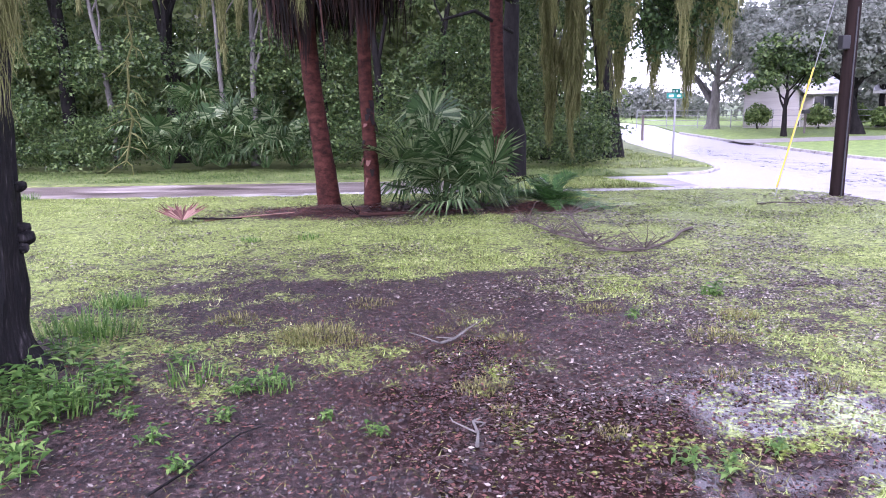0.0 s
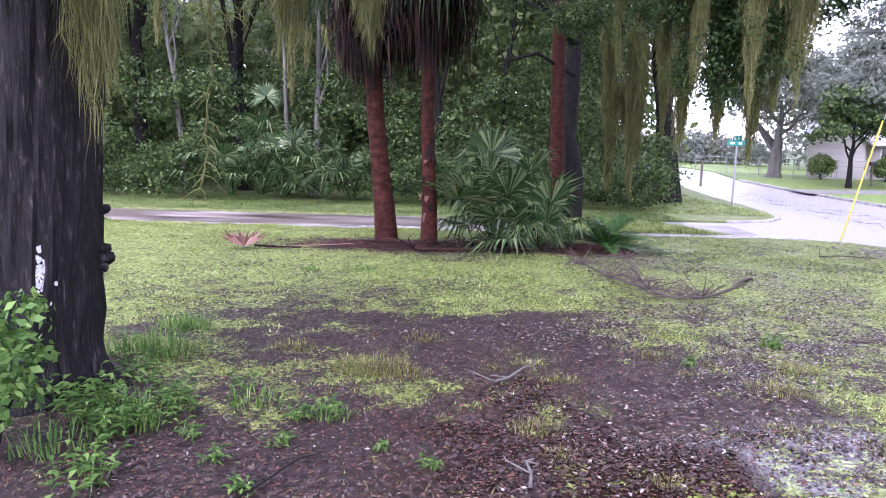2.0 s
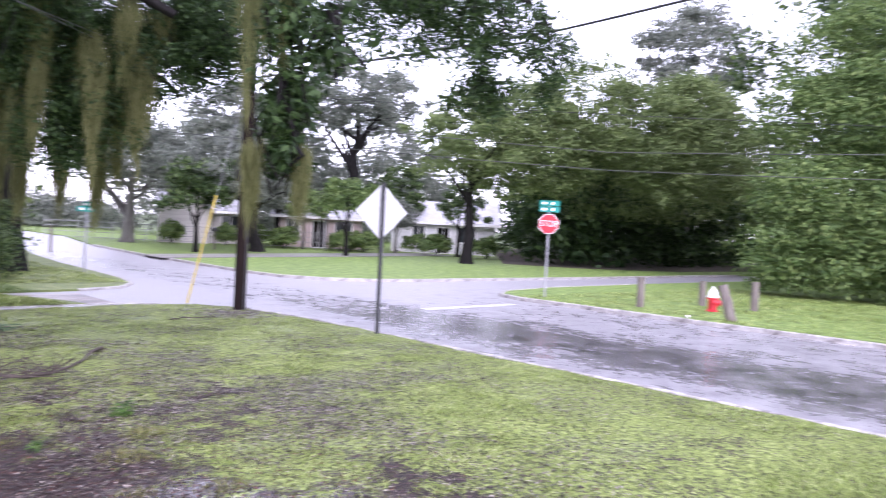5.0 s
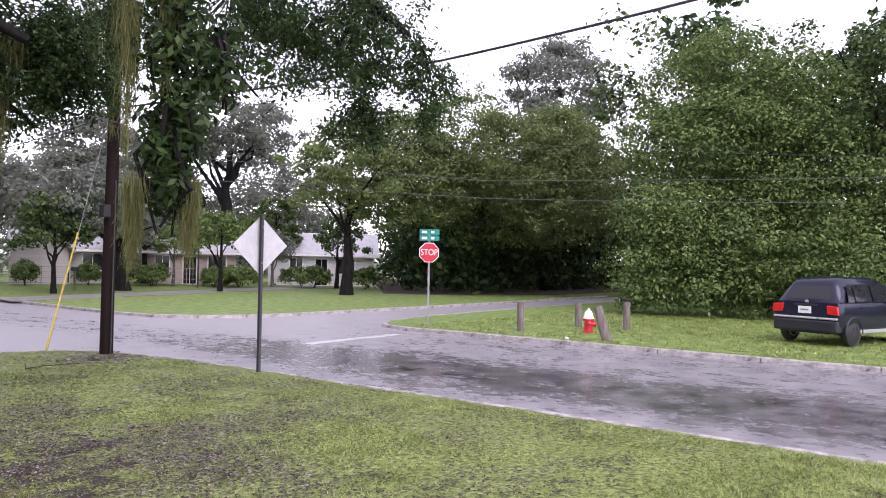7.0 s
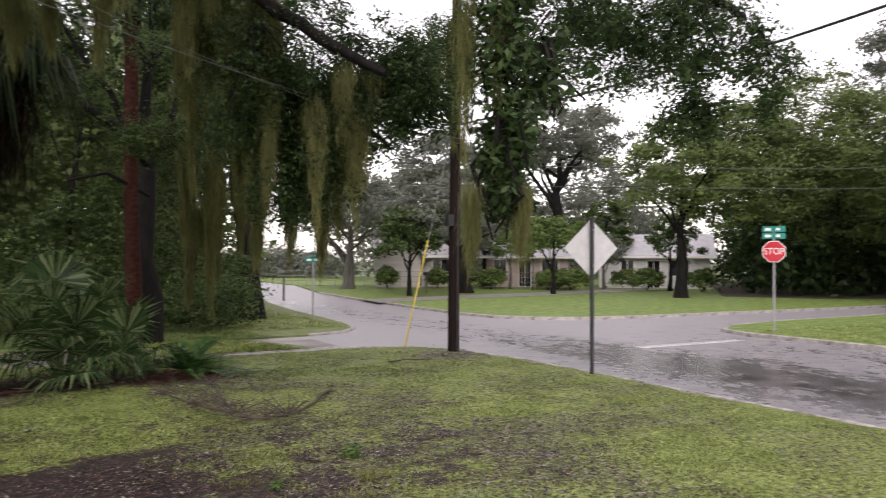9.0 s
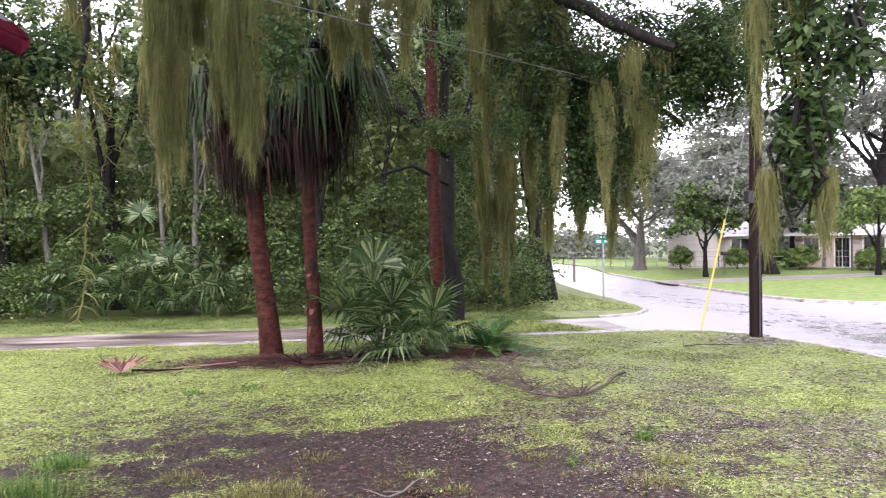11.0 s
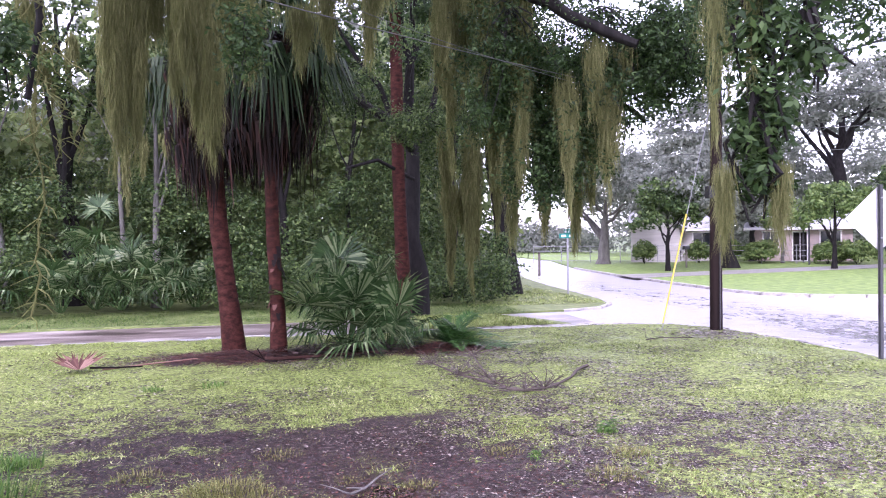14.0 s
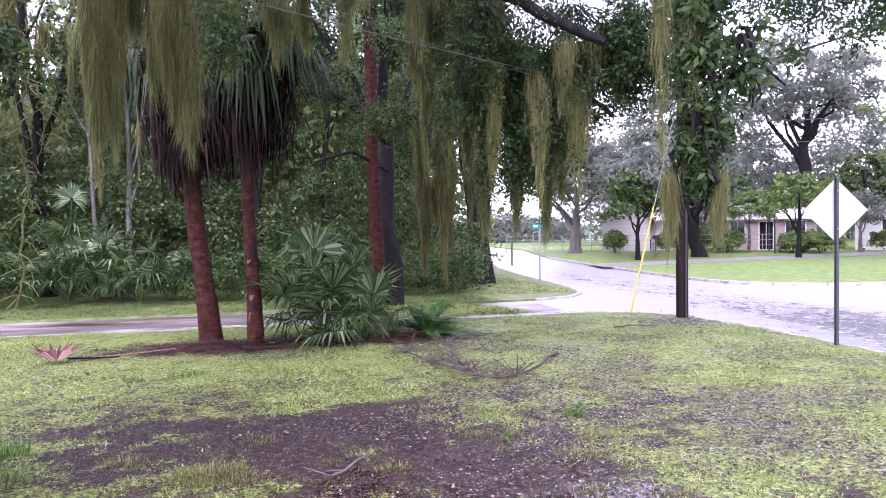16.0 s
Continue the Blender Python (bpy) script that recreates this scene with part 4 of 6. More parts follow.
spray((5.26, 10.23, 5.03), (0.5, 0.5, 0.42), 20)
spray((4.46, 10.6, 4.12), (0.5, 0.5, 0.42), 20)
spray((3.85, 10.83, 4.4), (0.5, 0.5, 0.42), 20)
spray((4.0, 10.78, 3.47), (0.5, 0.5, 0.42), 20)
spray((3.6, 10.92, 2.9), (0.5, 0.5, 0.42), 20)
spray((3.21, 11.04, 4.01), (0.5, 0.5, 0.42), 20)
spray((5.52, 10.09, 4.43), (0.5, 0.5, 0.42), 20)
spray((8.6, 8.6, 5.2), (0.8, 0.8, 0.6), 22)
spray((-0.55, 8.7, 4.3), (0.14, 0.14, 0.3), 8, leaf=0.07)
spray((2.4, 15.5, 4.35), (0.75, 0.5, 0.3), 24, mat=LEAF_WOODS)
spray((4.0, 16.8, 4.7), (0.8, 0.4, 0.9), 30, per=70, leaf=0.08, mat=LEAF_WOODS)
spray((3.4, 16.4, 6.0), (1.0, 0.5, 0.8), 30, per=70, leaf=0.08, mat=LEAF_WOODS)
spray((0.9, 16.0, 5.2), (0.8, 0.5, 0.5), 22, per=70, leaf=0.08, mat=LEAF_WOODS)
spray((-2.2, 5.2, 3.2), (0.13, 0.12, 0.24), 14, per=60, leaf=0.045, size=0.1)
spray((-1.95, 5.2, 3.2), (0.2, 0.2, 0.22), 10, leaf=0.06, size=0.16)
spray((2.2, 10.6, 6.0), (1.6, 1.2, 0.6), 44)
spray((0.4, 10.2, 6.5), (2.2, 1.6, 0.6), 44)
# unseen crown sprays above the view, added to shade palms, moss and woods
spray((-4.5, 8.0, 7.5), (3.0, 4.0, 1.0), 28, per=64, leaf=0.12, size=0.4)
spray((1.0, 13.0, 7.8), (3.6, 2.4, 0.9), 34, per=64, leaf=0.12, size=0.4)
spray((-2.5, 10.5, 7.8), (3.6, 3.0, 0.9), 34, per=64, leaf=0.12, size=0.4)
spray((-2.0, 6.0, 7.6), (2.6, 2.6, 0.8), 22, per=64, leaf=0.12, size=0.4)
spray((3.4, 13.6, 7.0), (2.0, 1.8, 0.8), 26, per=64, leaf=0.11, size=0.35)


def moss(top, width, depth, length, locks, seed, label="long tattered beard of grey-green hanging moss", wisp=0.004):
    """Hanging moss: ragged beards, each a bunch of locks of short curled fibres round a wavy core."""
    rng = np.random.default_rng(seed)
    beards = max(2, round(width / 0.17))
    scale = 0.22 if top[1] < 4 else 1.0
    home = np.stack([np.linspace(-1, 1, beards) + rng.normal(size=beards) * 0.12, rng.uniform(-1, 1, beards)], -1) * (width, depth)
    reach = rng.uniform(0.25, 1.0, beards)
    reach[rng.integers(0, beards)] = 1.0
    out = []
    for _ in range(locks):
        k = rng.integers(0, beards)
        off = rng.normal(size=2) * 0.07 * scale
        ln = length * reach[k] * (0.3 + 0.7 * rng.uniform() ** 1.2) * math.exp(-np.hypot(*off) * 2)
        n = int(95 * ln) + 24
        u = rng.uniform(0, 1, n) ** 0.85
        ph, am = rng.uniform(0, 6.3, 4), rng.uniform(0.01, 0.045, 4) * scale
        z0 = top[2] - rng.uniform(0, 0.14) * length

        def core(v):
            return np.stack([top[0] + home[k, 0] + off[0] * (1 - 0.4 * v) + am[0] * np.sin(v * 5 + ph[0]) + am[1] * 0.5 * np.sin(v * 13 + ph[1]),
                             top[1] + home[k, 1] + off[1] * (1 - 0.4 * v) + am[2] * np.sin(v * 5 + ph[2]) + am[3] * 0.5 * np.sin(v * 13 + ph[3]), z0 - v * ln], -1)

        spread = (0.05 * (1 - 0.7 * u) + 0.006)[:, None] * scale
        p = core(u) + np.concatenate([rng.normal(size=(n, 2)), np.zeros((n, 1))], 1) * spread
        fl = rng.uniform(0.12, 0.42, n)[:, None] * scale ** 0.7
        d = rng.normal(size=(n, 3)) * (0.09, 0.09, 0.08) + (0, 0, -0.9)
        bend = rng.normal(size=(n, 3)) * (0.2, 0.2, 0.05) + (0, 0, -0.2)
        m = p + d * fl * 0.5
        e = m + (d + bend) * fl * 0.5
        a = rng.uniform(0, math.pi, n)
        w = np.stack([np.cos(a), np.sin(a), 0 * a], -1) * wisp * rng.uniform(0.5, 1.3, (n, 1))
        out.append(np.stack([p - w * 0.6, p + w * 0.6, m + w, m - w, m - w, m + w, e + w * 0.2, e - w * 0.2], 1).reshape(-1, 3))
    ob = poly_mesh("hanging_moss", np.concatenate(out), 4, MOSS)
    return tagged(ob, label, "moss", group="hanging moss", kind="stuff")


for k, (x, y, z, w, d, ln, locks) in enumerate([(-0.22, 10.5, 5.4, 0.34, 0.2, 1.3, 40), (2.72, 11.0, 5.9, 0.55, 0.3, 1.75, 70), (3.63, 17.0, 3.4, 0.16, 0.1, 2.5, 34), (4.39, 17.0, 4.3, 0.35, 0.2, 2.85, 60),
                                                (3.93, 12.0, 4.9, 0.4, 0.25, 2.9, 80), (4.32, 12.0, 4.3, 0.26, 0.2, 2.5, 60), (4.78, 12.0, 4.0, 0.2, 0.15, 1.4, 34),
                                                (4.85, 11.5, 4.9, 0.24, 0.2, 1.8, 40), (3.68, 12.5, 5.5, 0.36, 0.25, 2.7, 60), (-1.0, 10.0, 5.3, 0.24, 0.2, 2.0, 60),
                                                (8.8, 14.6, 7.4, 0.3, 0.2, 2.7, 80), (8.55, 14.6, 7.2, 0.3, 0.2, 1.8, 40), (-1.6, 9.8, 5.8, 0.68, 0.34, 2.8, 210), (-1.0, 9.9, 5.6, 0.4, 0.2, 1.9, 34), (-1.45, 9.7, 5.8, 0.42, 0.3, 2.6, 110), (-2.3, 5.15, 3.4, 0.04, 0.06, 1.5, 18),
                                                (0.5, 9.9, 5.8, 0.6, 0.3, 1.2, 16), (3.75, 16.4, 4.7, 0.55, 0.3, 3.6, 30), (4.3, 12.1, 4.5, 0.55, 0.35, 2.2, 34), (1.5, 2.25, 2.32, 0.075, 0.06, 0.27, 54),
                                                (2.75, 11.2, 6.1, 0.4, 0.3, 2.2, 22), (0.75, 11.0, 6.0, 0.3, 0.3, 1.5, 16), (3.1, 12.0, 5.6, 0.5, 0.3, 2.7, 26), (2.6, 10.5, 5.8, 0.6, 0.3, 1.6, 22),
                                                (-2.75, 8.2, 5.6, 0.15, 0.15, 2.2, 12), (4.9, 14.5, 4.8, 0.5, 0.4, 2.6, 26), (7.2, 25.0, 6.6, 1.2, 0.5, 3.2, 26), (-6.5, 24.0, 8.2, 1.6, 0.5, 3.2, 30),
                                                (-4.2, 24.2, 5.5, 0.7, 0.3, 2.6, 14), (-9.6, 23.4, 8.0, 0.8, 0.4, 4.2, 18), (36.5, 3.0, 8.5, 2.2, 1.0, 4.5, 30), (6.4, 10.6, 5.4, 0.3, 0.2, 1.2, 10), (1.42, 2.23, 3.00, 0.05, 0.05, 0.62, 16), (3.48, 10.74, 5.04, 0.3, 0.25, 2.3, 34), (4.13, 10.52, 4.51, 0.3, 0.25, 2.1, 34), (3.02, 10.88, 5.57, 0.3, 0.25, 2.2, 30), (4.46, 10.38, 4.97, 0.3, 0.25, 1.5, 20)]):
    moss((x, y, z), w, d, ln, locks, 70 + k, wisp=0.0011 if y < 4 else 0.0035 if y < 8 else (0.0042 if y < 11 else 0.0055 if y < 15 else 0.009 if y < 20 else 0.016))
# thin dead twigs hung with grey lichen beside the moss
g = Geo()
rng = np.random.default_rng(91)
for _ in range(80):
    p = Vector((-2.35 + rng.normal() * 0.22, 7.6 + rng.normal() * 0.12, rng.uniform(3.0, 5.0)))
    pts = [p]
    for _ in range(5):
        p = p + Vector((rng.normal() * 0.05, rng.normal() * 0.04, -rng.uniform(0.02, 0.09)))
        pts.append(p)
    g.tube(pts, [0.006, 0.006, 0.005, 0.005, 0.004, 0.003], 4, caps=False)
p = Vector((-2.42, 7.55, 3.2))
pts = [p]
for _ in range(14):
    p = p + Vector((rng.normal() * 0.03, 0, -0.13))
    pts.append(p)
    for _ in range(3):
        q = p + Vector((rng.normal() * 0.1, rng.normal() * 0.05, -rng.uniform(0.05, 0.15)))
        g.tube([p, (p + q) / 2 + Vector((0.02, 0, 0.02)), q], [0.006, 0.005, 0.004], 4, caps=False)
g.tube(pts, [0.01] * len(pts), 5)
tagged(g.done("hanging_vine", MOSS), "tangle of pale wiry dead vine hanging down", "vine", kind="stuff")


# plants, litter and branches on the lawn -----------------------------------
def blades(name, x0, x1, y0, y1, count, length, width, seed, mask, height, mat, label, thresh=0.45):
    rng = np.random.default_rng(seed)
    x, y = rng.uniform(x0, x1, count), rng.uniform(y0, y1, count)
    keep = mask(x, y) + rng.uniform(-0.45, 0.45, count) > thresh
    x, y = x[keep], y[keep]
    z = height(x, y)
    n = len(x)
    a = rng.uniform(0, 2 * math.pi, n)
    ln = length * rng.uniform(0.5, 1.5, n) * np.clip(1 + 0.7 * fbm(x, y, 1.3, 91, 3), 0.45, 2.0)
    tilt = rng.uniform(0.5, 1.9, n)
    w = width * rng.uniform(0.8, 1.7, n)
    p = np.stack([x, y, z - 0.004], -1)
    s = np.stack([-np.sin(a), np.cos(a), 0 * a], -1) * w[:, None]
    d = np.stack([np.cos(a) * tilt, np.sin(a) * tilt, 1 - 0.45 * tilt], -1) * ln[:, None]
    return tagged(poly_mesh(name, np.stack([p - s, p + s, p + d], 1).reshape(-1, 3), 3, mat), label, "grass", kind="stuff")


def inside(x, y):
    return np.where((x > 6.4) & (y > 13.6) & (((x - 6.4) / 3.0) ** 2 + ((y - 13.6) / 3.2) ** 2 > 1), 0.0, turf_mask(x, y))


TUFT_DRY = leafy("dry_tuft", (0.07, 0.075, 0.028), (0.18, 0.18, 0.062), (0.38, 0.37, 0.16), rough=0.7)
blades("grass", -5.0, 9.4, 2.2, 9.0, 330000, 0.027, 0.0045, 1, inside, lawn_height, GRASS, "short wet patchy lawn grass")
blades("grass", -9.5, 9.4, 9.0, 16.7, 230000, 0.03, 0.006, 2, inside, lawn_height, GRASS, "short wet patchy lawn grass")
blades("grass", 4.0, 9.4, -2.5, 2.4, 70000, 0.05, 0.004, 3, inside, lawn_height, GRASS, "short wet patchy lawn grass")
blades("grass", -3.2, 5.0, 2.6, 9.5, 15000, 0.034, 0.0035, 8, lambda x, y: 0.5 + 0.6 * fbm(x, y, 1.6, 61, 3), lawn_height, TUFT_DRY, "sparse dry grass wisps on the mud", thresh=0.55)
flat = lambda x, y: np.full_like(x, BLOCK_Z)
low = lambda x, y: np.full_like(x, WEST_Z)
full = lambda x, y: np.clip(0.75 + 0.5 * fbm(x, y, 0.5, 77), 0, 1)
blades("grass", 18.15, 32, 0, 14.5, 70000, 0.07, 0.009, 4, full, flat, GRASS, "bright mown roadside grass")
# blades in a darker leaf colour than the lawn, for the trees' shade
blades("grass", -20, 6.0, 19.5, 23.0, 60000, 0.08, 0.008, 5, full, low, LEAF_BUSH, "rough grass below the woods")
blades("grass", 1.7, 5.9, 16.9, 19.4, 22000, 0.09, 0.008, 7, lambda x, y: np.where(x > 5.9 - 0.3 * (y - 17.0), 0, full(x, y)), lambda x, y: np.full_like(x, -0.012), GRASS, "rough overgrown turf closing off the side lane")
blades("grass", 5.0, 9.2, 21.6, 30, 16000, 0.08, 0.01, 6, full, low, GRASS, "rough grass below the woods")


def tuft(at, size, count, seed, mat, label, width=0.004):
    rng = np.random.default_rng(seed)
    tri = []
    z = float(lawn_height(np.array([at[0]]), np.array([at[1]]))[0])
    for _ in range(count):
        a, r = rng.uniform(0, 6.28), size * 0.8 * rng.uniform() ** 0.6
        b = np.array([at[0] + math.cos(a) * r, at[1] + math.sin(a) * r * 0.8, z - 0.01])
        a2 = a + rng.normal() * 0.7
        s = np.array([-math.sin(a2), math.cos(a2), 0]) * width
        ln = size * rng.uniform(0.35, 0.85) * (0.5 if mat is TUFT_DRY else 1)
        m = b + np.array([math.cos(a2) * 0.25, math.sin(a2) * 0.25, 0.75]) * ln * 0.6
        t = m + np.array([math.cos(a2) * 0.6, math.sin(a2) * 0.6, 0.15]) * ln * 0.6
        tri += [b - s, b + s, m + s * 0.7, m - s * 0.7, m - s * 0.7, m + s * 0.7, t, t]
    return tagged(poly_mesh("grass_tuft", np.array(tri), 4, mat), label, "grass tuft", group="grass tufts", kind="stuff")


for k, (x, y, s, c) in enumerate([(-0.62, 6.3, 0.42, 560), (-0.3, 6.1, 0.26, 200), (0.95, 6.05, 0.2, 130), (0.4, 6.35, 0.16, 90), (0.62, 5.05, 0.25, 170), (1.3, 4.3, 0.18, 110), (2.6, 5.95, 0.3, 210), (3.0, 6.55, 0.28, 200),
                                  (-0.2, 7.3, 0.3, 120), (2.3, 5.1, 0.2, 120), (2.9, 4.9, 0.24, 120), (0.7, 4.7, 0.15, 80), (1.9, 6.9, 0.25, 120), (-1.4, 6.9, 0.3, 140)]):
    tuft((x, y), s, c, 100 + k, TUFT_DRY, "flattened yellowish tuft of grass on bare soil")
for k, (x, y, s, c) in enumerate([(-2.6, 7.5, 0.32, 190), (3.15, 7.4, 0.16, 90), (-0.8, 5.17, 0.2, 50), (-1.35, 5.4, 0.3, 60), (-2.5, 6.5, 0.5, 190), (-2.1, 5.0, 0.42, 140), (-2.0, 10.8, 0.2, 60), (-7.7, 16.4, 0.4, 120), (-2.35, 4.5, 0.35, 80), (-1.2, 11.0, 0.22, 50)]):
    tuft((x, y), s, c, 140 + k, LEAF_FRESH, "loose tuft of long green grass", width=0.006)
def weed(at, h, seed):
    """A leafy weed: a few upright stems with pairs of lance-shaped leaves."""
    rng = np.random.default_rng(seed)
    quads = []
    for _ in range(int(5 + 22 * h)):
        a, lean = rng.uniform(0, 6.28), rng.uniform(0.1, 0.7)
        base = Vector((rng.normal() * h * 0.35, rng.normal() * h * 0.35, 0))
        tip = base + Vector((math.cos(a) * lean, math.sin(a) * lean, 1)) * h * rng.uniform(0.5, 1.1)
        side = Vector((-math.sin(a), math.cos(a), 0)) * 0.003
        quads += [base - side, base + side, tip + side * 0.5, tip - side * 0.5]
        for k in range(6):
            p = base.lerp(tip, 0.25 + 0.15 * k)
            b = a + k * 2.4 + rng.uniform(-0.4, 0.4)
            d = Vector((math.cos(b), math.sin(b), rng.uniform(-0.1, 0.6))) * (0.035 + h * 0.26) * rng.uniform(0.6, 1.2)
            w = Vector((-math.sin(b), math.cos(b), 0)) * d.length * 0.19
            quads += [p, p + d * 0.45 + w + Vector((0, 0, 0.006)), p + d - Vector((0, 0, d.length * 0.25)), p + d * 0.45 - w + Vector((0, 0, 0.006))]
    z = float(lawn_height(np.array([at[0]]), np.array([at[1]]))[0])
    ob = poly_mesh("weed", [tuple(q) for q in quads], 4, LEAF_FRESH)
    ob.matrix_basis = pose(at[0], at[1], z - 0.005)
    return tagged(ob, "fresh green broad-leaved weed growing on the soil", "weed", group="weeds", kind="stuff")


for k, (x, y, h) in enumerate([(-2.32, 4.9, 0.3), (-2.32, 5.25, 0.3), (-2.41, 5.84, 0.32), (-1.99, 5.3, 0.26), (-1.82, 5.21, 0.26), (-2.01, 4.2, 0.22), (-2.15, 4.64, 0.28), (-2.08, 4.88, 0.26), (-1.93, 4.87, 0.22), (-2.54, 5.19, 0.34), (-0.98, 4.64, 0.13), (-1.5, 5.68, 0.16), (-0.98, 5.14, 0.18), (-0.8, 5.28, 0.16), (-1.06, 4.04, 0.12), (-1.35, 4.35, 0.12), (-1.92, 3.97, 0.24), (-1.59, 4.71, 0.14), (-0.07, 4.42, 0.1), (-0.38, 4.68, 0.08), (2.12, 4.02, 0.1), (1.72, 3.79, 0.14), (1.54, 3.89, 0.12), (3.19, 7.45, 0.2), (2.11, 6.57, 0.12)]):
    weed((x, y), 0.8 * h, 160 + k)


def shrub(name, at, r, h, count, per, leaf, mat, seed, label, size=0.2):
    rng = np.random.default_rng(seed)
    t = thing(name, label, "shrub", at)
    cs = crown_points((0, 0, h * 0.5), (r, r, h * 0.6), count, rng, gap=0.9)
    cs[:, 2] = np.maximum(cs[:, 2], 0.06)
    poly_mesh("foliage", dome_leaves(cs, size, per, leaf, rng), 4, mat, t)
    g = Geo()
    for c in cs[:8]:
        g.tube([(0, 0, -0.05), (c[0] * 0.4, c[1] * 0.4, c[2] * 0.6), tuple(c)], [0.014, 0.01, 0.005], 5)
    part("stem", g, BARK_DARK, t)
    return t


shrub("shrub", (-2.62, 4.35, 0), 0.42, 0.95, 46, 26, 0.075, LEAF_FRESH, 5, "leafy bright green bush at the oak's foot", 0.13)
LEAF_CYCAD = leafy("cycad_leaf", (0.016, 0.05, 0.012), (0.045, 0.125, 0.028), (0.11, 0.22, 0.06), rough=0.35, trans=0.2)


def cycad(at, reach, count, seed, label):
    """A rosette of arching feather leaves."""
    rng = np.random.default_rng(seed)
    t = thing("shrub", label, "shrub", at)
    for i in range(count):
        a, e, ln = 2 * math.pi * i / count * 2.6 + rng.uniform(-0.2, 0.2), rng.uniform(0.25, 1.2), reach * rng.uniform(0.75, 1.15)
        out = Vector((math.cos(a), math.sin(a), 0))
        pts = [out * (0.04 + ln * math.cos(e) * u * (1 + 0.25 * u)) + Vector((0, 0, 0.05 + ln * (math.sin(e) * u - 0.5 * u * u))) for u in np.linspace(0, 1, 9)]
        for q in pts:
            q.z = max(q.z, 0.03)
        rib = part("leaf_rib", Geo().tube(pts, [0.008 * (1 - 0.08 * k) for k in range(9)], 4), LEAF_CYCAD, t)
        side, quads = Vector((-math.sin(a), math.cos(a), 0)), []
        for k in range(1, 33):
            u = k / 33 * 8
            p = pts[int(u)].lerp(pts[min(8, int(u) + 1)], u - int(u))
            d = (pts[min(8, int(u) + 1)] - pts[int(u)]).normalized()
            w = ln * 0.24 * math.sin(math.pi * (0.12 + 0.85 * k / 33))
            for sg in (-1, 1):
                tip = p + (side * sg * 0.85 + d * 0.5 + Vector((0, 0, rng.uniform(-0.1, 0.2)))) * w
                m = p.lerp(tip, 0.5)
                quads += [p, m + d * 0.02, tip, m - d * 0.02]
        poly_mesh("leaf_feather", [tuple(q) for q in quads], 4, LEAF_CYCAD, rib)
    return t


cycad((2.85, 14.0, 0), 1.1, 34, 6, "dark green cycad with arching feathery leaves beside the palmetto")
for k, (x, y, r) in enumerate([(32.6, 42.0, 1.2), (33.8, 40.9, 1.4), (37.6, 37.6, 1.4), (29.4, 47.5, 0.9), (31.4, 46.8, 0.8), (39.6, 34.6, 1.6), (23.4, 48.5, 0.9), (34.6, 43.4, 1.5), (29.8, 44.9, 1.2), (27.2, 48.0, 1.0), (38.3, 39.6, 1.7)]):
    shrub("shrub", (x, y, BLOCK_Z), r, 1.4, 40, 60, 0.2, LEAF_BUSH, 30 + k, "clipped round garden shrub before a house", 0.35)

LITTER = material("leaf_litter", [(0.1, (0.005, 0.003, 0.003)), (0.5, (0.028, 0.015, 0.013)), (0.8, (0.055, 0.031, 0.026)), (0.99, (0.2, 0.155, 0.135))], scale=3, rough=0.6, bump=0, island=0.9)
LITTER_GREY = material("grey_leaf_litter", [(0.1, (0.018, 0.013, 0.011)), (0.55, (0.095, 0.075, 0.062)), (0.97, (0.42, 0.37, 0.32))], scale=3, rough=0.45, bump=0, island=0.9)
NEEDLE = material("red_needles", [(0.25, (0.02, 0.007, 0.005)), (0.6, (0.075, 0.024, 0.016)), (0.92, (0.15, 0.062, 0.044))], scale=3, rough=0.7, bump=0, island=0.9)
rng = np.random.default_rng(55)


def litter(name, count, cx, cy, sx, sy, size, slim, mat, label, heap=0.0, patchy=False):
    x, y = cx + rng.normal(size=count) * sx, cy + rng.normal(size=count) * sy
    ok = (x < 9.3) & (y < 16.6) & (y > 1.5)
    if patchy:
        ok &= fbm(x, y, 0.8, 71, 4) + rng.uniform(-0.35, 0.35, count) > 0.12
    x, y = x[ok], y[ok]
    p = np.stack([x, y, lawn_height(x, y) + rng.uniform(0.004, 0.018, len(x)) + heap * rng.uniform(0, 1, len(x)) * np.exp(-((x - cx) / sx) ** 2 - ((y - cy) / sy) ** 2)], -1)
    a = rng.uniform(0, 6.28, len(x))
    ln = size * rng.uniform(0.5, 1.5, (len(x), 1))
    d = np.stack([np.cos(a), np.sin(a), rng.normal(size=len(x)) * 0.15], -1) * ln
    s = np.stack([-np.sin(a), np.cos(a), rng.normal(size=len(x)) * 0.3], -1) * ln * slim
    tagged(poly_mesh(name, np.stack([p - d, p + s, p + d, p - s], 1).reshape(-1, 3), 4, mat), label, "litter", kind="stuff")


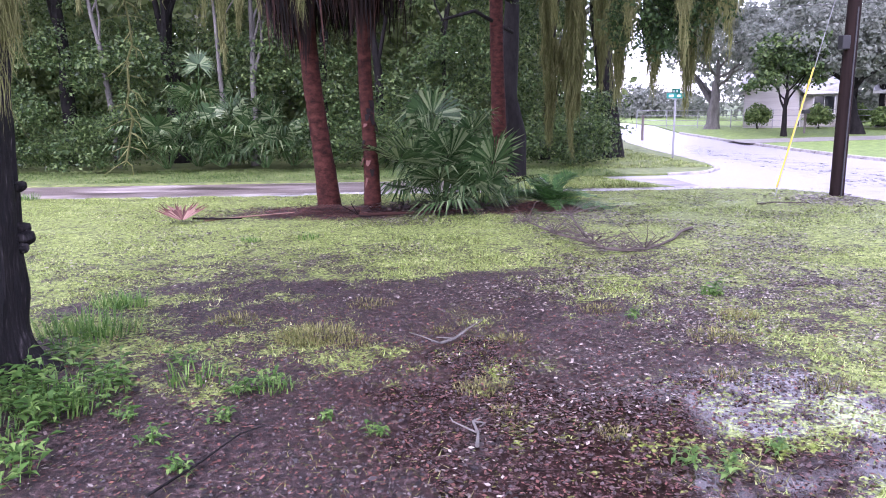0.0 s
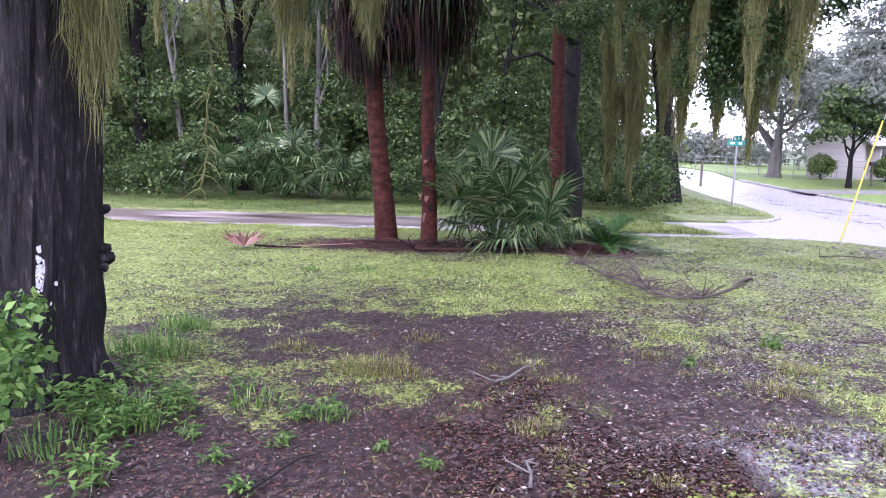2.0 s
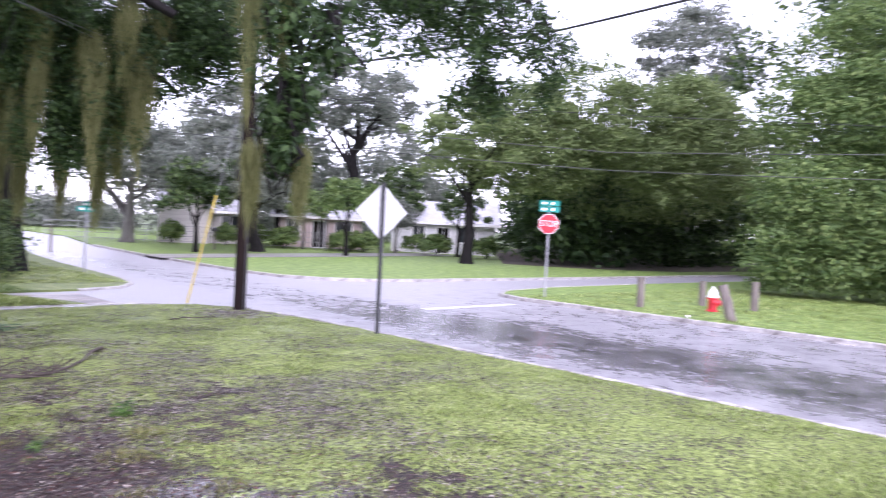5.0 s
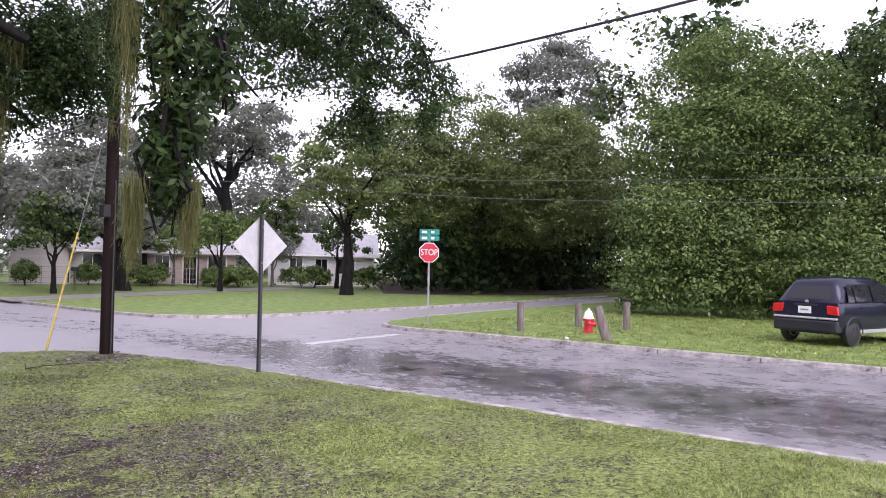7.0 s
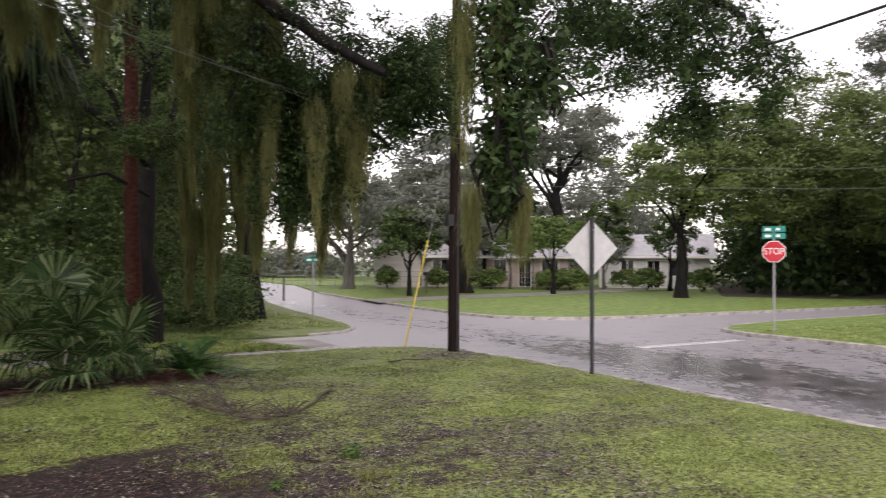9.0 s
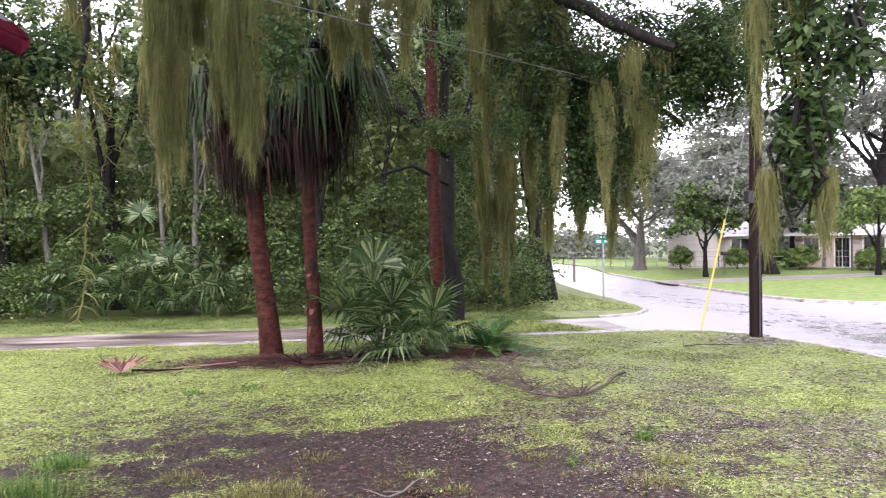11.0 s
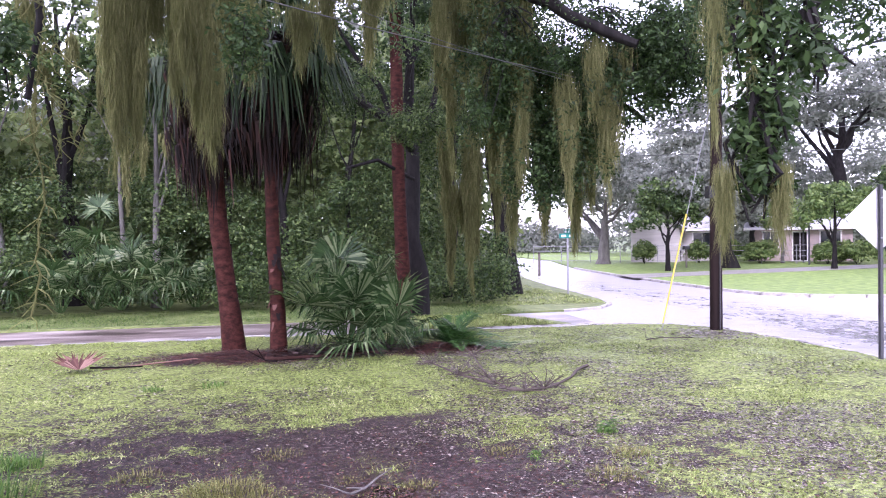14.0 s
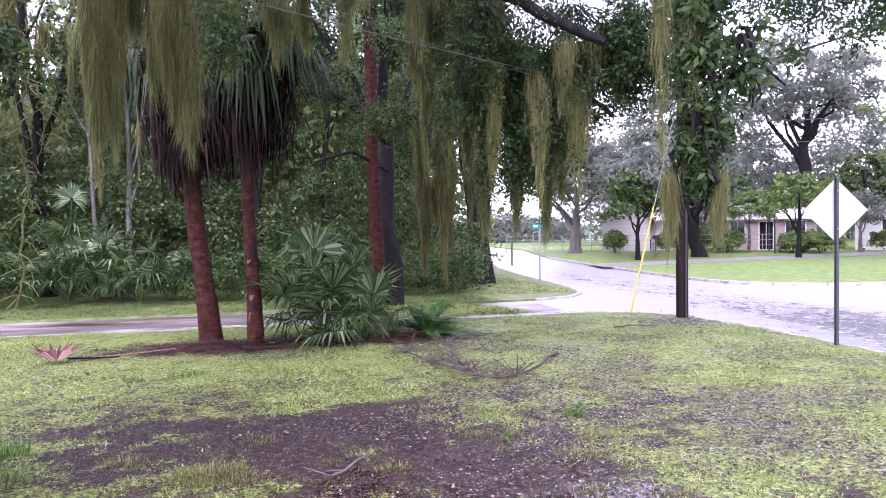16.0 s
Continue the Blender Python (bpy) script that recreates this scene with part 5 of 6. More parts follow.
def clods(count, cx, cy, sx, sy, size, mat, label):
    """Small lumps of wet soil and bark: squat four-sided chips."""
    x, y = cx + rng.normal(size=count) * sx, cy + rng.normal(size=count) * sy
    ok = (turf_mask(x, y) < 0.55) & (y > 2.2) & (y < 12)
    x, y = x[ok], y[ok]
    n = len(x)
    p = np.stack([x, y, lawn_height(x, y) - 0.004], -1)
    a = rng.uniform(0, 6.28, n)
    ln = size * rng.uniform(0.4, 1.6, (n, 1))
    u = np.stack([np.cos(a), np.sin(a), 0 * a], -1) * ln * rng.uniform(0.8, 1.8, (n, 1))
    v = np.stack([-np.sin(a), np.cos(a), 0 * a], -1) * ln
    t = p + np.array([0, 0, 1.0]) * ln * rng.uniform(0.5, 1.1, (n, 1)) + u * 0.2
    tri = np.stack([p - u, p - v, t, p - v, p + u, t, p + u, p + v, t, p + v, p - u, t], 1).reshape(-1, 3)
    tagged(poly_mesh("soil_clods", tri, 3, mat), label, "soil", kind="stuff")


CLOD = material("wet_clod", [(0.1, (0.007, 0.004, 0.004)), (0.55, (0.025, 0.0145, 0.014)), (0.95, (0.085, 0.054, 0.052))], scale=3, rough=0.4, bump=0, island=0.85)
clods(26000, 0.5, 5.6, 2.4, 2.4, 0.011, CLOD, "small wet lumps of soil and bark")
litter("leaf_litter", 18000, 0.5, 6.0, 3.2, 3.0, 0.014, 0.45, LITTER, "wet brown leaf litter strewn over the soil")
litter("leaf_litter", 60000, 3.0, 9.5, 4.4, 4.0, 0.021, 0.4, LITTER, "wet brown leaf litter strewn over the lawn", patchy=True)
litter("leaf_litter", 1500, 8.4, 14.4, 0.5, 0.5, 0.04, 0.3, LITTER_GREY, "dead leaves and bark round the pole's foot")
litter("leaf_litter", 70000, 4.2, 7.2, 2.4, 2.3, 0.015, 0.45, LITTER_GREY, "grey wet oak leaves scattered through the grass", patchy=True)
litter("leaf_litter", 26000, 2.0, 12.0, 3.6, 1.9, 0.022, 0.4, LITTER_GREY, "grey wet oak leaves scattered through the grass", patchy=True)
litter("twig_litter", 3200, 1.2, 7.5, 3.4, 3.8, 0.06, 0.04, LITTER, "thin fallen twigs on the wet ground")
litter("leaf_litter", 22000, 0.3, 5.0, 2.3, 1.8, 0.013, 0.45, NEEDLE, "reddish brown dead leaves trodden into the mud")
litter("needle_litter", 5000, -1.1, 13.6, 0.75, 0.35, 0.09, 0.05, NEEDLE, "reddish fallen palm fibre round the trunks", heap=0.14)
litter("leaf_litter", 5000, 0.6, 13.7, 1.6, 0.3, 0.05, 0.25, LITTER, "dead palm debris round the trunks", heap=0.2)
litter("needle_litter", 7000, 2.45, 13.5, 0.4, 0.2, 0.09, 0.06, NEEDLE, "reddish fallen palm fibre under the bush", heap=0.14)


def stick(pts, r, seed, label, bark=BARK_DARK, forks=0):
    rng = np.random.default_rng(seed)
    ps = [Vector((x, y, float(lawn_height(np.array([x]), np.array([y]))[0]) + z)) for x, y, z in pts]
    t = thing("fallen_branch", label, "branch", group="fallen branches")
    part("stem", Geo().tube(ps, [r * (1 - 0.6 * i / len(ps)) for i in range(len(ps))], 7, wob=0.12, rng=rng), bark, t, smooth=True)
    for _ in range(forks):
        p = ps[rng.integers(0, len(ps))]
        k = min(1.0, 0.3 * (ps[-1] - ps[0]).length + 0.1)
        q = p + Vector((rng.normal() * 0.42, rng.normal() * 0.34, abs(rng.normal()) * 0.2)) * k
        w = q + Vector((rng.normal() * 0.18, rng.normal() * 0.18, abs(rng.normal()) * 0.09)) * k
        part("twig", Geo().tube([p, q, w], [max(r * 0.3, 0.006), max(r * 0.22, 0.0045), 0.003], 5), bark, t)
    return t


stick([(4.34, 10.95, BLOCK_Z), (4.05, 10.6, 0.06), (3.8, 10.2, 0.03), (3.5, 9.85, 0.03), (3.2, 9.6, 0.02)], 0.026, 1, "broken brown oak branch lying on the lawn", TWIG_WOOD)
stick([(3.2, 9.6, 0.03), (2.9, 9.5, 0.04), (2.7, 9.65, 0.05), (2.55, 10.1, 0.12), (2.5, 10.8, 0.3)], 0.024, 2, "twiggy fallen branch lying on the lawn", TWIG_WOOD, 60)
stick([(2.6, 9.9, 0.06), (2.2, 10.4, 0.12), (1.9, 10.9, 0.2)], 0.018, 3, "twiggy fallen branch lying on the lawn", TWIG_WOOD, 60)
stick([(-3.1, 12.75, 0.02), (-2.3, 13.15, 0.03), (-1.7, 13.3, 0.05)], 0.015, 4, "long dead palm stalk on the grass", LEAF_FALLEN)
stick([(-0.6, 13.1, 0.04), (0.6, 13.3, 0.03), (1.6, 13.4, 0.05)], 0.035, 5, "long dead palm stalk by the trunks", LEAF_DEAD, 6)
stick([(0.2, 13.9, 0.06), (0.9, 13.8, BLOCK_Z), (1.4, 13.6, 0.06)], 0.05, 6, "dead palm debris heaped by the trunks", LEAF_DEAD, 9)
stick([(6.6, 13.6, 0.03), (7.0, 13.75, 0.04), (7.6, 13.7, 0.02)], 0.012, 7, "thin fallen branch near the utility pole", TWIG_WOOD, 4)
stick([(0.38, 5.95, 0.02), (0.5, 6.05, 0.03), (0.62, 6.2, 0.06)], 0.012, 8, "short forked stick on the soil", BARK_PALE, 4)
stick([(0.48, 4.15, 0.02), (0.5, 4.3, 0.03), (0.49, 4.5, 0.02)], 0.012, 9, "short pale stick on the soil", BARK_PALE, 3)
stick([(-1.15, 3.7, 0.03), (-1.0, 4.0, 0.05), (-0.85, 4.4, 0.03)], 0.008, 10, "thin dark stick among the weeds", BARK_DARK, 2)
fr = thing("fallen_frond", "dry reddish palm frond lying on the grass", "palm frond", (-3.5, 12.75, 0.03))
poly_mesh("leaf_blade", [tuple(p) for p in fan_quads((0.12, -0.25, 0.04), (-0.3, 0.62, 0.36), 0.55, rng, spread=130, count=26, droop=0.25, fold=0.35)], 4, LEAF_FALLEN, fr)
g = Geo()
g.tube([(0.22, 0, 0.04), (0.6, -0.02, 0.03), (1.0, 0.05, 0.02)], [0.02, 0.016, 0.012], 6)
part("leaf_stalk", g, LEAF_DEAD, fr)

# street furniture ----------------------------------------------------------
def plain(name, rgb, rough=0.5, metal=0.0, var=0.12, scale=6.0, bump=0.08):
    d = tuple(max(0, c * (1 - var)) for c in rgb)
    u = tuple(min(1, c * (1 + var)) for c in rgb)
    return material(name, [(0.3, d), (0.7, u)], scale=scale, rough=rough, metal=metal, bump=bump, bump_scale=40, rough_var=min(0.12, rough * 0.4))


ALU = plain("bare_aluminium", (0.62, 0.61, 0.62), 0.55, 0.25)
STEEL = plain("galvanised_steel", (0.30, 0.30, 0.31), 0.45, 0.6)
DARK_STEEL = plain("dark_steel_post", (0.06, 0.06, 0.065), 0.5, 0.4)
RED = plain("sign_red", (0.55, 0.02, 0.035), 0.4)
WHITE = plain("white_enamel", (0.8, 0.79, 0.77), 0.4)
GREEN = plain("sign_green", (0.0, 0.22, 0.17), 0.4)
YELLOW = plain("yellow_plastic", (0.66, 0.5, 0.06), 0.5)
BLACK = plain("black_rubber", (0.02, 0.02, 0.022), 0.6)
CABLE = plain("black_cable", (0.025, 0.025, 0.028), 0.5)
CABLE_LIGHT = plain("grey_cable", (0.06, 0.062, 0.06), 0.5)


def plate(outline, thick, m=None):
    """A flat plate in the xz plane, facing -y."""
    g = Geo()
    n = len(outline)
    g.add([(x, -thick / 2, z) for x, z in outline] + [(x, thick / 2, z) for x, z in outline],
          [tuple(range(n)), tuple(reversed(range(n, 2 * n)))] + [(i, (i + 1) % n, n + (i + 1) % n, n + i) for i in range(n)], m)
    return g


def channel_post(height, mat, parent, w=0.06):
    g = Geo()
    g.box((w * 0.5, 0.012, height + 0.3), (0, -0.02, height / 2 - 0.15))
    for s in (-1, 1):
        g.box((0.012, 0.035, height + 0.3), (s * w * 0.25, -0.004, height / 2 - 0.15))
        g.box((w * 0.3, 0.01, height + 0.3), (s * w * 0.4, 0.012, height / 2 - 0.15))
    return part("post", g, mat, parent)


dia = thing("warning_sign", "back of a diamond-shaped aluminium road sign on a dark steel post", "road sign", (9.29, 10.67, 0.0), turn=-14)
post = channel_post(2.82, DARK_STEEL, dia, 0.075)
h = 0.54
p = part("sign_panel", plate([(0, -h), (h, 0), (0, h), (-h, 0)], 0.006), ALU, dia, "bare metal back of the sign")
p.matrix_basis = pose(0, 0.05, 2.27)
for z in (1.95, 2.6):
    g = Geo()
    g.lathe([(0.014, 0), (0.014, 0.02), (0.006, 0.026)], 8)
    b = part("bolt", g, STEEL, dia)
    b.matrix_basis = pose(0, -0.026, z, 90)


def name_blade(parent, z, turn, length=0.62):
    b = part("name_plate", Geo().box((length, 0.008, 0.17)), GREEN, parent, "green street-name plate", bevel=0.003)
    b.matrix_basis = pose(0, -0.03, z, 0, 0, turn)
    x = -length * 0.38
    for w, gap in ((0.16, 0.05), (0.1, 0.02)):
        for s in (-1, 1):
            bar = part("lettering_bar", Geo().box((w, 0.003, 0.075)), WHITE, b)
            bar.matrix_basis = pose(x + w / 2, s * 0.007, 0)
        x += w + gap + 0.08


stop = thing("stop_sign", "red octagonal stop sign with green street-name plates on a steel post", "road sign", (19.0, 14.05, BLOCK_Z), turn=-54)
channel_post(3.0, STEEL, stop)
R = 0.33
octo = [(R * math.cos(radians(22.5 + 45 * k)), R * math.sin(radians(22.5 + 45 * k))) for k in range(8)]
rim = part("sign_panel", plate(octo, 0.006), WHITE, stop, "white-rimmed octagonal sign panel")
rim.matrix_basis = pose(0, -0.045, 2.28)
face = part("sign_face", plate([(x * 0.93, z * 0.93) for x, z in octo], 0.004), RED, rim, "bright red sign face")
face.matrix_basis = pose(0, -0.007, 0)
fc = bpy.data.curves.new("lettering", "FONT")
fc.body, fc.size, fc.align_x, fc.align_y, fc.extrude = "STOP", 0.27, "CENTER", "CENTER", 0.002
fc.materials.append(WHITE)
txt = new("lettering", fc)
txt.parent = rim
txt.matrix_basis = pose(0, -0.013, 0, 90) @ Matrix.Diagonal((0.82, 1.0, 1.0, 1.0))
name_blade(stop, 2.73, 4)
name_blade(stop, 2.92, -4)
st2 = thing("street_sign", "green street-name plates on a thin steel post", "street sign", (9.35, 25.4, WEST_Z), turn=-10)
channel_post(2.1, STEEL, st2)
name_blade(st2, 2.05, 10)
name_blade(st2, 2.2, -75)
g = Geo()
g.tube([(0, 0, -0.2), (0, 0, 1.1)], [0.07, 0.065], 8)
tagged(g.done("wooden_post", POST_WOOD), "short weathered wooden post by the street", "post").matrix_basis = pose(12.4, 38.0, 0.1)


def bollard(at, h, lean, seed, label, r=0.108):
    rng = np.random.default_rng(seed)
    g = Geo()
    n = 12
    pts = [(lean[0] * u, lean[1] * u, -0.2 + (h + 0.2) * u) for u in np.linspace(0, 1, 9)]
    g.tube(pts, [r * (1.06 - 0.08 * u) for u in np.linspace(0, 1, 9)], n, wob=0.09, rng=rng)
    b = g.done("wooden_post", POST_WOOD, smooth=True)
    b.matrix_basis = pose(*at)
    return tagged(b, label, "post", group="roadside posts")


bollard((19.58, 11.07, BLOCK_Z), 0.86, (0, 0), 1, "short weathered round timber post standing in grass")
bollard((22.3, 10.48, BLOCK_Z), 0.76, (0, 0.02), 2, "short weathered round timber post standing in grass")
bollard((18.84, 7.97, BLOCK_Z), 0.9, (-0.12, 0.3), 3, "leaning split timber post beside the hydrant", 0.125)
bollard((22.49, 8.95, BLOCK_Z), 0.86, (0, 0), 4, "short weathered round timber post standing in grass")
hy = thing("fire_hydrant", "red fire hydrant with a white domed cap", "fire hydrant", (20.8, 9.46, BLOCK_Z), turn=35)
part("barrel", Geo().lathe([(0.17, -0.05), (0.17, 0.03), (0.125, 0.05), (0.12, 0.34), (0.16, 0.36), (0.16, 0.40)], 20), RED, hy, smooth=True)
part("cap", Geo().lathe([(0.165, 0.40), (0.165, 0.44), (0.135, 0.47), (0.12, 0.56), (0.08, 0.63), (0.035, 0.66), (0.035, 0.71), (0.01, 0.72)], 20), WHITE, hy, "white domed cap", smooth=True)
for a, r, ln in ((0, 0.055, 0.2), (180, 0.055, 0.2), (270, 0.075, 0.21)):
    nz = part("outlet", Geo().lathe([(r, 0.08), (r, ln - 0.03), (r * 1.2, ln - 0.03), (r * 1.2, ln), (r * 0.4, ln + 0.03)], 14), RED, hy, smooth=True)
    nz.matrix_basis = pose(0, 0, 0.27, 0, 90, 0) if a == 0 else (pose(0, 0, 0.27, 0, -90, 0) if a == 180 else pose(0, 0, 0.25, 90, 0, 0))
for k in range(6):
    a = k * math.pi / 3
    part("bolt", Geo().box((0.03, 0.03, 0.03)), RED, hy).matrix_basis = pose(math.cos(a) * 0.145, math.sin(a) * 0.145, 0.345)
g = Geo()
g.box((0.13, 0.09, 0.05))
tagged(g.done("paper_scrap", WHITE, bevel=0.015), "crumpled white paper scrap on the kerb", "litter").matrix_basis = pose(17.8, 8.7, 0.14, 8, 0, 20)

# pole, guy wire, overhead cables -------------------------------------------
pole_t = thing("utility_pole", "dark creosoted wooden utility pole on the lawn corner", "utility pole", (8.85, 14.88, 0.0))
g = Geo()
g.tube([(0, 0, -0.3), (0.0, 0, 1.5), (0.03, 0, 4), (0.08, 0, 9.5)], [0.135, 0.13, 0.125, 0.11], 16)
part("pole", g, POLE_WOOD, pole_t, smooth=True)
part("meter_box", Geo().box((0.16, 0.18, 0.26)), BLACK, pole_t, "small dark metal box", bevel=0.015).matrix_basis = pose(-0.15, -0.06, 2.95)
g = Geo()
g.tube([(0.0, -0.16, 0), (0.01, -0.155, 1.3), (0.03, -0.14, 3.6)], [0.014] * 3, 6)
part("ground_wire_cover", g, DARK_STEEL, pole_t)
guy = thing("guy_wire", "yellow plastic guard round a pole's guy wire", "guy wire", (7.57, 14.9, 0))
g = Geo()
top = Vector((1.22, -0.2, 5.4))
g.tube([(0, 0, -0.1), top], [0.008, 0.008], 6)
part("wire", g, STEEL, guy)
g = Geo()
g.tube([top * 0.03, top * 0.46], [0.017, 0.017], 10)
part("guard", g, YELLOW, guy, "yellow plastic guard tube")


def cable(pts, r, label, mat=CABLE, sag=0.0):
    g = Geo()
    out = []
    for a, b in zip(pts, pts[1:]):
        a, b = Vector(a), Vector(b)
        out += [a.lerp(b, i / 14) - Vector((0, 0, sag * 4 * (i / 14) * (1 - i / 14))) for i in range(14)]
    out.append(Vector(pts[-1]))
    g.tube(out, [r] * len(out), 6)
    return tagged(g.done("overhead_cable", mat), label, "cable", group="overhead cables")


cable([(8.85, 14.5, 4.75), (-0.62, 6.88, 4.28), (-9, -1, 4.6)], 0.006, "grey service cable slung from pole to house", CABLE_LIGHT, 0.1)
cable([(8.85, 14.5, 4.65), (-0.3, 6.9, 4.45), (-8, -1, 4.9)], 0.0035, "thin grey service cable slung from pole to house", CABLE_LIGHT, 0.25)
cable([(8.85, 14.6, 5.1), (9.7, 7.1, 5.23), (9.6, 3.0, 5.43), (9.4, -14, 6.4)], 0.02, "thick black cable running along the street", CABLE, 0.02)
cable([(8.85, 14.6, 5.0), (12.2, 40, 5.6), (16, 70, 5.4)], 0.014, "black cable following the street away", CABLE, 0.35)
cable([(8.85, 14.6, 6.2), (12.6, 40, 7.2), (16, 70, 6.8)], 0.012, "black cable following the street away", CABLE, 0.35)
cable([(14, 30, 6.3), (25.4, 16.05, 5.3), (31, 0, 5.3), (34, -12, 5.6)], 0.014, "grey cable crossing above the side street", CABLE_LIGHT, 0.05)
cable([(14, 30, 7.2), (24.6, 17.2, 6.8), (30.5, 1, 5.85), (34, -12, 6.0)], 0.01, "black cable crossing above the side street", CABLE, 0.05)
cable([(14, 30, 5.4), (25.4, 16.05, 4.6), (31, 4, 4.5)], 0.014, "thin grey cable crossing above the side street", CABLE_LIGHT, 0.05)

hoop = thing("basketball_hoop", "dark basketball backboard on a post before a house", "basketball hoop", (33.1, 45.0, BLOCK_Z), turn=-35)
part("post", Geo().tube([(0, 0, -0.2), (0, 0, 2.9)], [0.06, 0.05], 10), DARK_STEEL, hoop, smooth=True)
part("backboard", Geo().prism([(-0.62, 0.0), (0.62, 0.0), (0.66, 0.3), (0.4, 0.72), (-0.4, 0.72), (-0.66, 0.3)], -0.02, 0.02, pose(0, -0.1, 2.8, 90)), DARK_STEEL, hoop, "dark fan-shaped backboard")
part("ring", Geo().tube([(0.23 * math.cos(q), -0.36 + 0.23 * math.sin(q), 2.95) for q in np.linspace(0, 2 * math.pi, 17)], [0.012] * 17, 5), RED, hoop, "red ring")
box = thing("letterbox", "dark letterbox on a short post beside the driveway", "letterbox", (22.7, 41.5, BLOCK_Z), turn=-60)
part("post", Geo().box((0.09, 0.09, 1.2), (0, 0, 0.5)), POST_WOOD, box, bevel=0.008)
part("body", Geo().prism([(-0.1, 0), (0.1, 0), (0.1, 0.14), (0.06, 0.22), (-0.06, 0.22), (-0.1, 0.14)], -0.25, 0.25, pose(0, 0, 1.08, 90)), DARK_STEEL, box, "dark metal box")

# hung cloth beside the viewer ----------------------------------------------
CLOTH_RED = material("red_cloth", [(0.3, (0.03, 0.003, 0.006)), (0.7, (0.05, 0.005, 0.011))], scale=6, rough=0.9, spec=0.05, bump=0.1)
CLOTH_WHITE = material("white_cloth", [(0.3, (0.09, 0.085, 0.095)), (0.7, (0.13, 0.12, 0.13))], scale=6, rough=0.9, spec=0.05, bump=0.1)
flag = thing("flag", "limp red and white striped flag hanging from its pole", "flag", (-2.1, 4.15, 0))
SX, SZ = 40, 24


def fold(u, v):
    return Vector((-0.8 + 1.14 * u + 0.1 * math.sin(v * 5 + u * 3) + 0.05 * math.sin(v * 9), 0.15 * math.sin(u * 13 + v * 2.6) + 0.07 * math.sin(u * 29 + v * 5),
                   3.38 + 0.45 * u - v * (0.66 + 0.2 * math.sin(u * 6.5)) - 0.3 * math.sin(u * 3.14) * v + 0.04 * math.sin(u * 17)))


for s in range(7):
    g = Geo()
    v0, v1 = s / 7, (s + 1) / 7
    vs = [fold(i / SX, v0 + (v1 - v0) * j / 4) for j in range(5) for i in range(SX + 1)]
    g.add(vs, [(j * (SX + 1) + i, j * (SX + 1) + i + 1, (j + 1) * (SX + 1) + i + 1, (j + 1) * (SX + 1) + i) for j in range(4) for i in range(SX)])
    st = part("stripe", g, CLOTH_RED if s % 3 != 1 else CLOTH_WHITE, flag, "red stripe" if s % 3 != 1 else "white stripe", smooth=True)
    so = st.modifiers.new("cloth", "SOLIDIFY")
    so.thickness = 0.002
g = Geo()
g.tube([(-0.8, 1.15, 2.7), (-0.6, 0.7, 3.1), (0.36, 0.1, 4.05)], [0.016, 0.016, 0.012], 10)
part("flag_pole", g, WHITE, flag, "thin white flag pole", smooth=True)

# parked car ----------------------------------------------------------------
PAINT = material("navy_car_paint", [(0.3, (0.016, 0.017, 0.034)), (0.7, (0.025, 0.027, 0.052))], scale=3, rough=0.14, bump=0.0, metal=0.3)
PLASTIC = plain("dark_bumper", (0.018, 0.018, 0.026), 0.45)
SILVER = plain("silver_trim", (0.55, 0.56, 0.58), 0.3, 0.5)
LAMP = plain("tail_lamp_red", (0.6, 0.02, 0.02), 0.15)
GLASS = bpy.data.materials.new("car_glass")
GLASS.use_nodes = True
gb = GLASS.node_tree.nodes["Principled BSDF"]
gb.inputs["Base Color"].default_value, gb.inputs["Roughness"].default_value, gb.inputs["IOR"].default_value = (0.02, 0.022, 0.025, 1), 0.04, 1.5
car = thing("car", "dark navy compact hatchback parked on the grass", "car", (21.95, 3.78, BLOCK_Z), turn=-22)


def loft(sections, g=None):
    """Rings of (x, half width at z list): each section is (x, [(halfwidth, z), ...])."""
    g = g or Geo()
    rings = []
    for x, prof in sections:
        rings.append([(x, w, z) for w, z in prof] + [(x, -w, z) for w, z in reversed(prof)])
    n = len(rings[0])
    fs = []
    for i in range(len(rings) - 1):
        fs += [(i * n + k, i * n + (k + 1) % n, (i + 1) * n + (k + 1) % n, (i + 1) * n + k) for k in range(n)]
    fs += [tuple(range(n)), tuple((len(rings) - 1) * n + k for k in reversed(range(n)))]
    return g.add([p for r in rings for p in r], fs)


lower = [(0.62, 0.30), (0.80, 0.34), (0.86, 0.55), (0.87, 0.85), (0.84, 1.04)]
secs = []
for x, k, dz in ((0.0, 0.95, 0), (0.06, 0.985, 0), (0.2, 1.0, 0), (1.2, 1.0, 0), (2.4, 1.0, 0), (3.1, 0.99, -0.03), (3.6, 0.95, -0.1), (3.9, 0.86, -0.22), (4.0, 0.74, -0.3)):
    secs.append((x, [(w * k, z + (dz if z > 0.5 else 0)) for w, z in lower]))
part("body", loft(secs), PAINT, car, "dark navy painted body", smooth=True)
cab = []
for x, k, z1 in ((0.10, 0.96, 1.06), (0.30, 0.93, 1.50), (0.45, 0.93, 1.62), (1.2, 0.95, 1.68), (2.0, 0.95, 1.66), (2.35, 0.93, 1.58), (3.1, 0.97, 1.06)):
    zb = 1.0
    cab.append((x, [(0.83 * k, zb), (0.83 * k - 0.22 * (z1 - zb) * 0.5, zb + (z1 - zb) * 0.55), (0.83 * k - 0.16 - 0.05 * (z1 > 1.2), zb + (z1 - zb) * 0.93), (0.5 * k, z1)]))
part("cabin", loft(cab), PAINT, car, smooth=True)
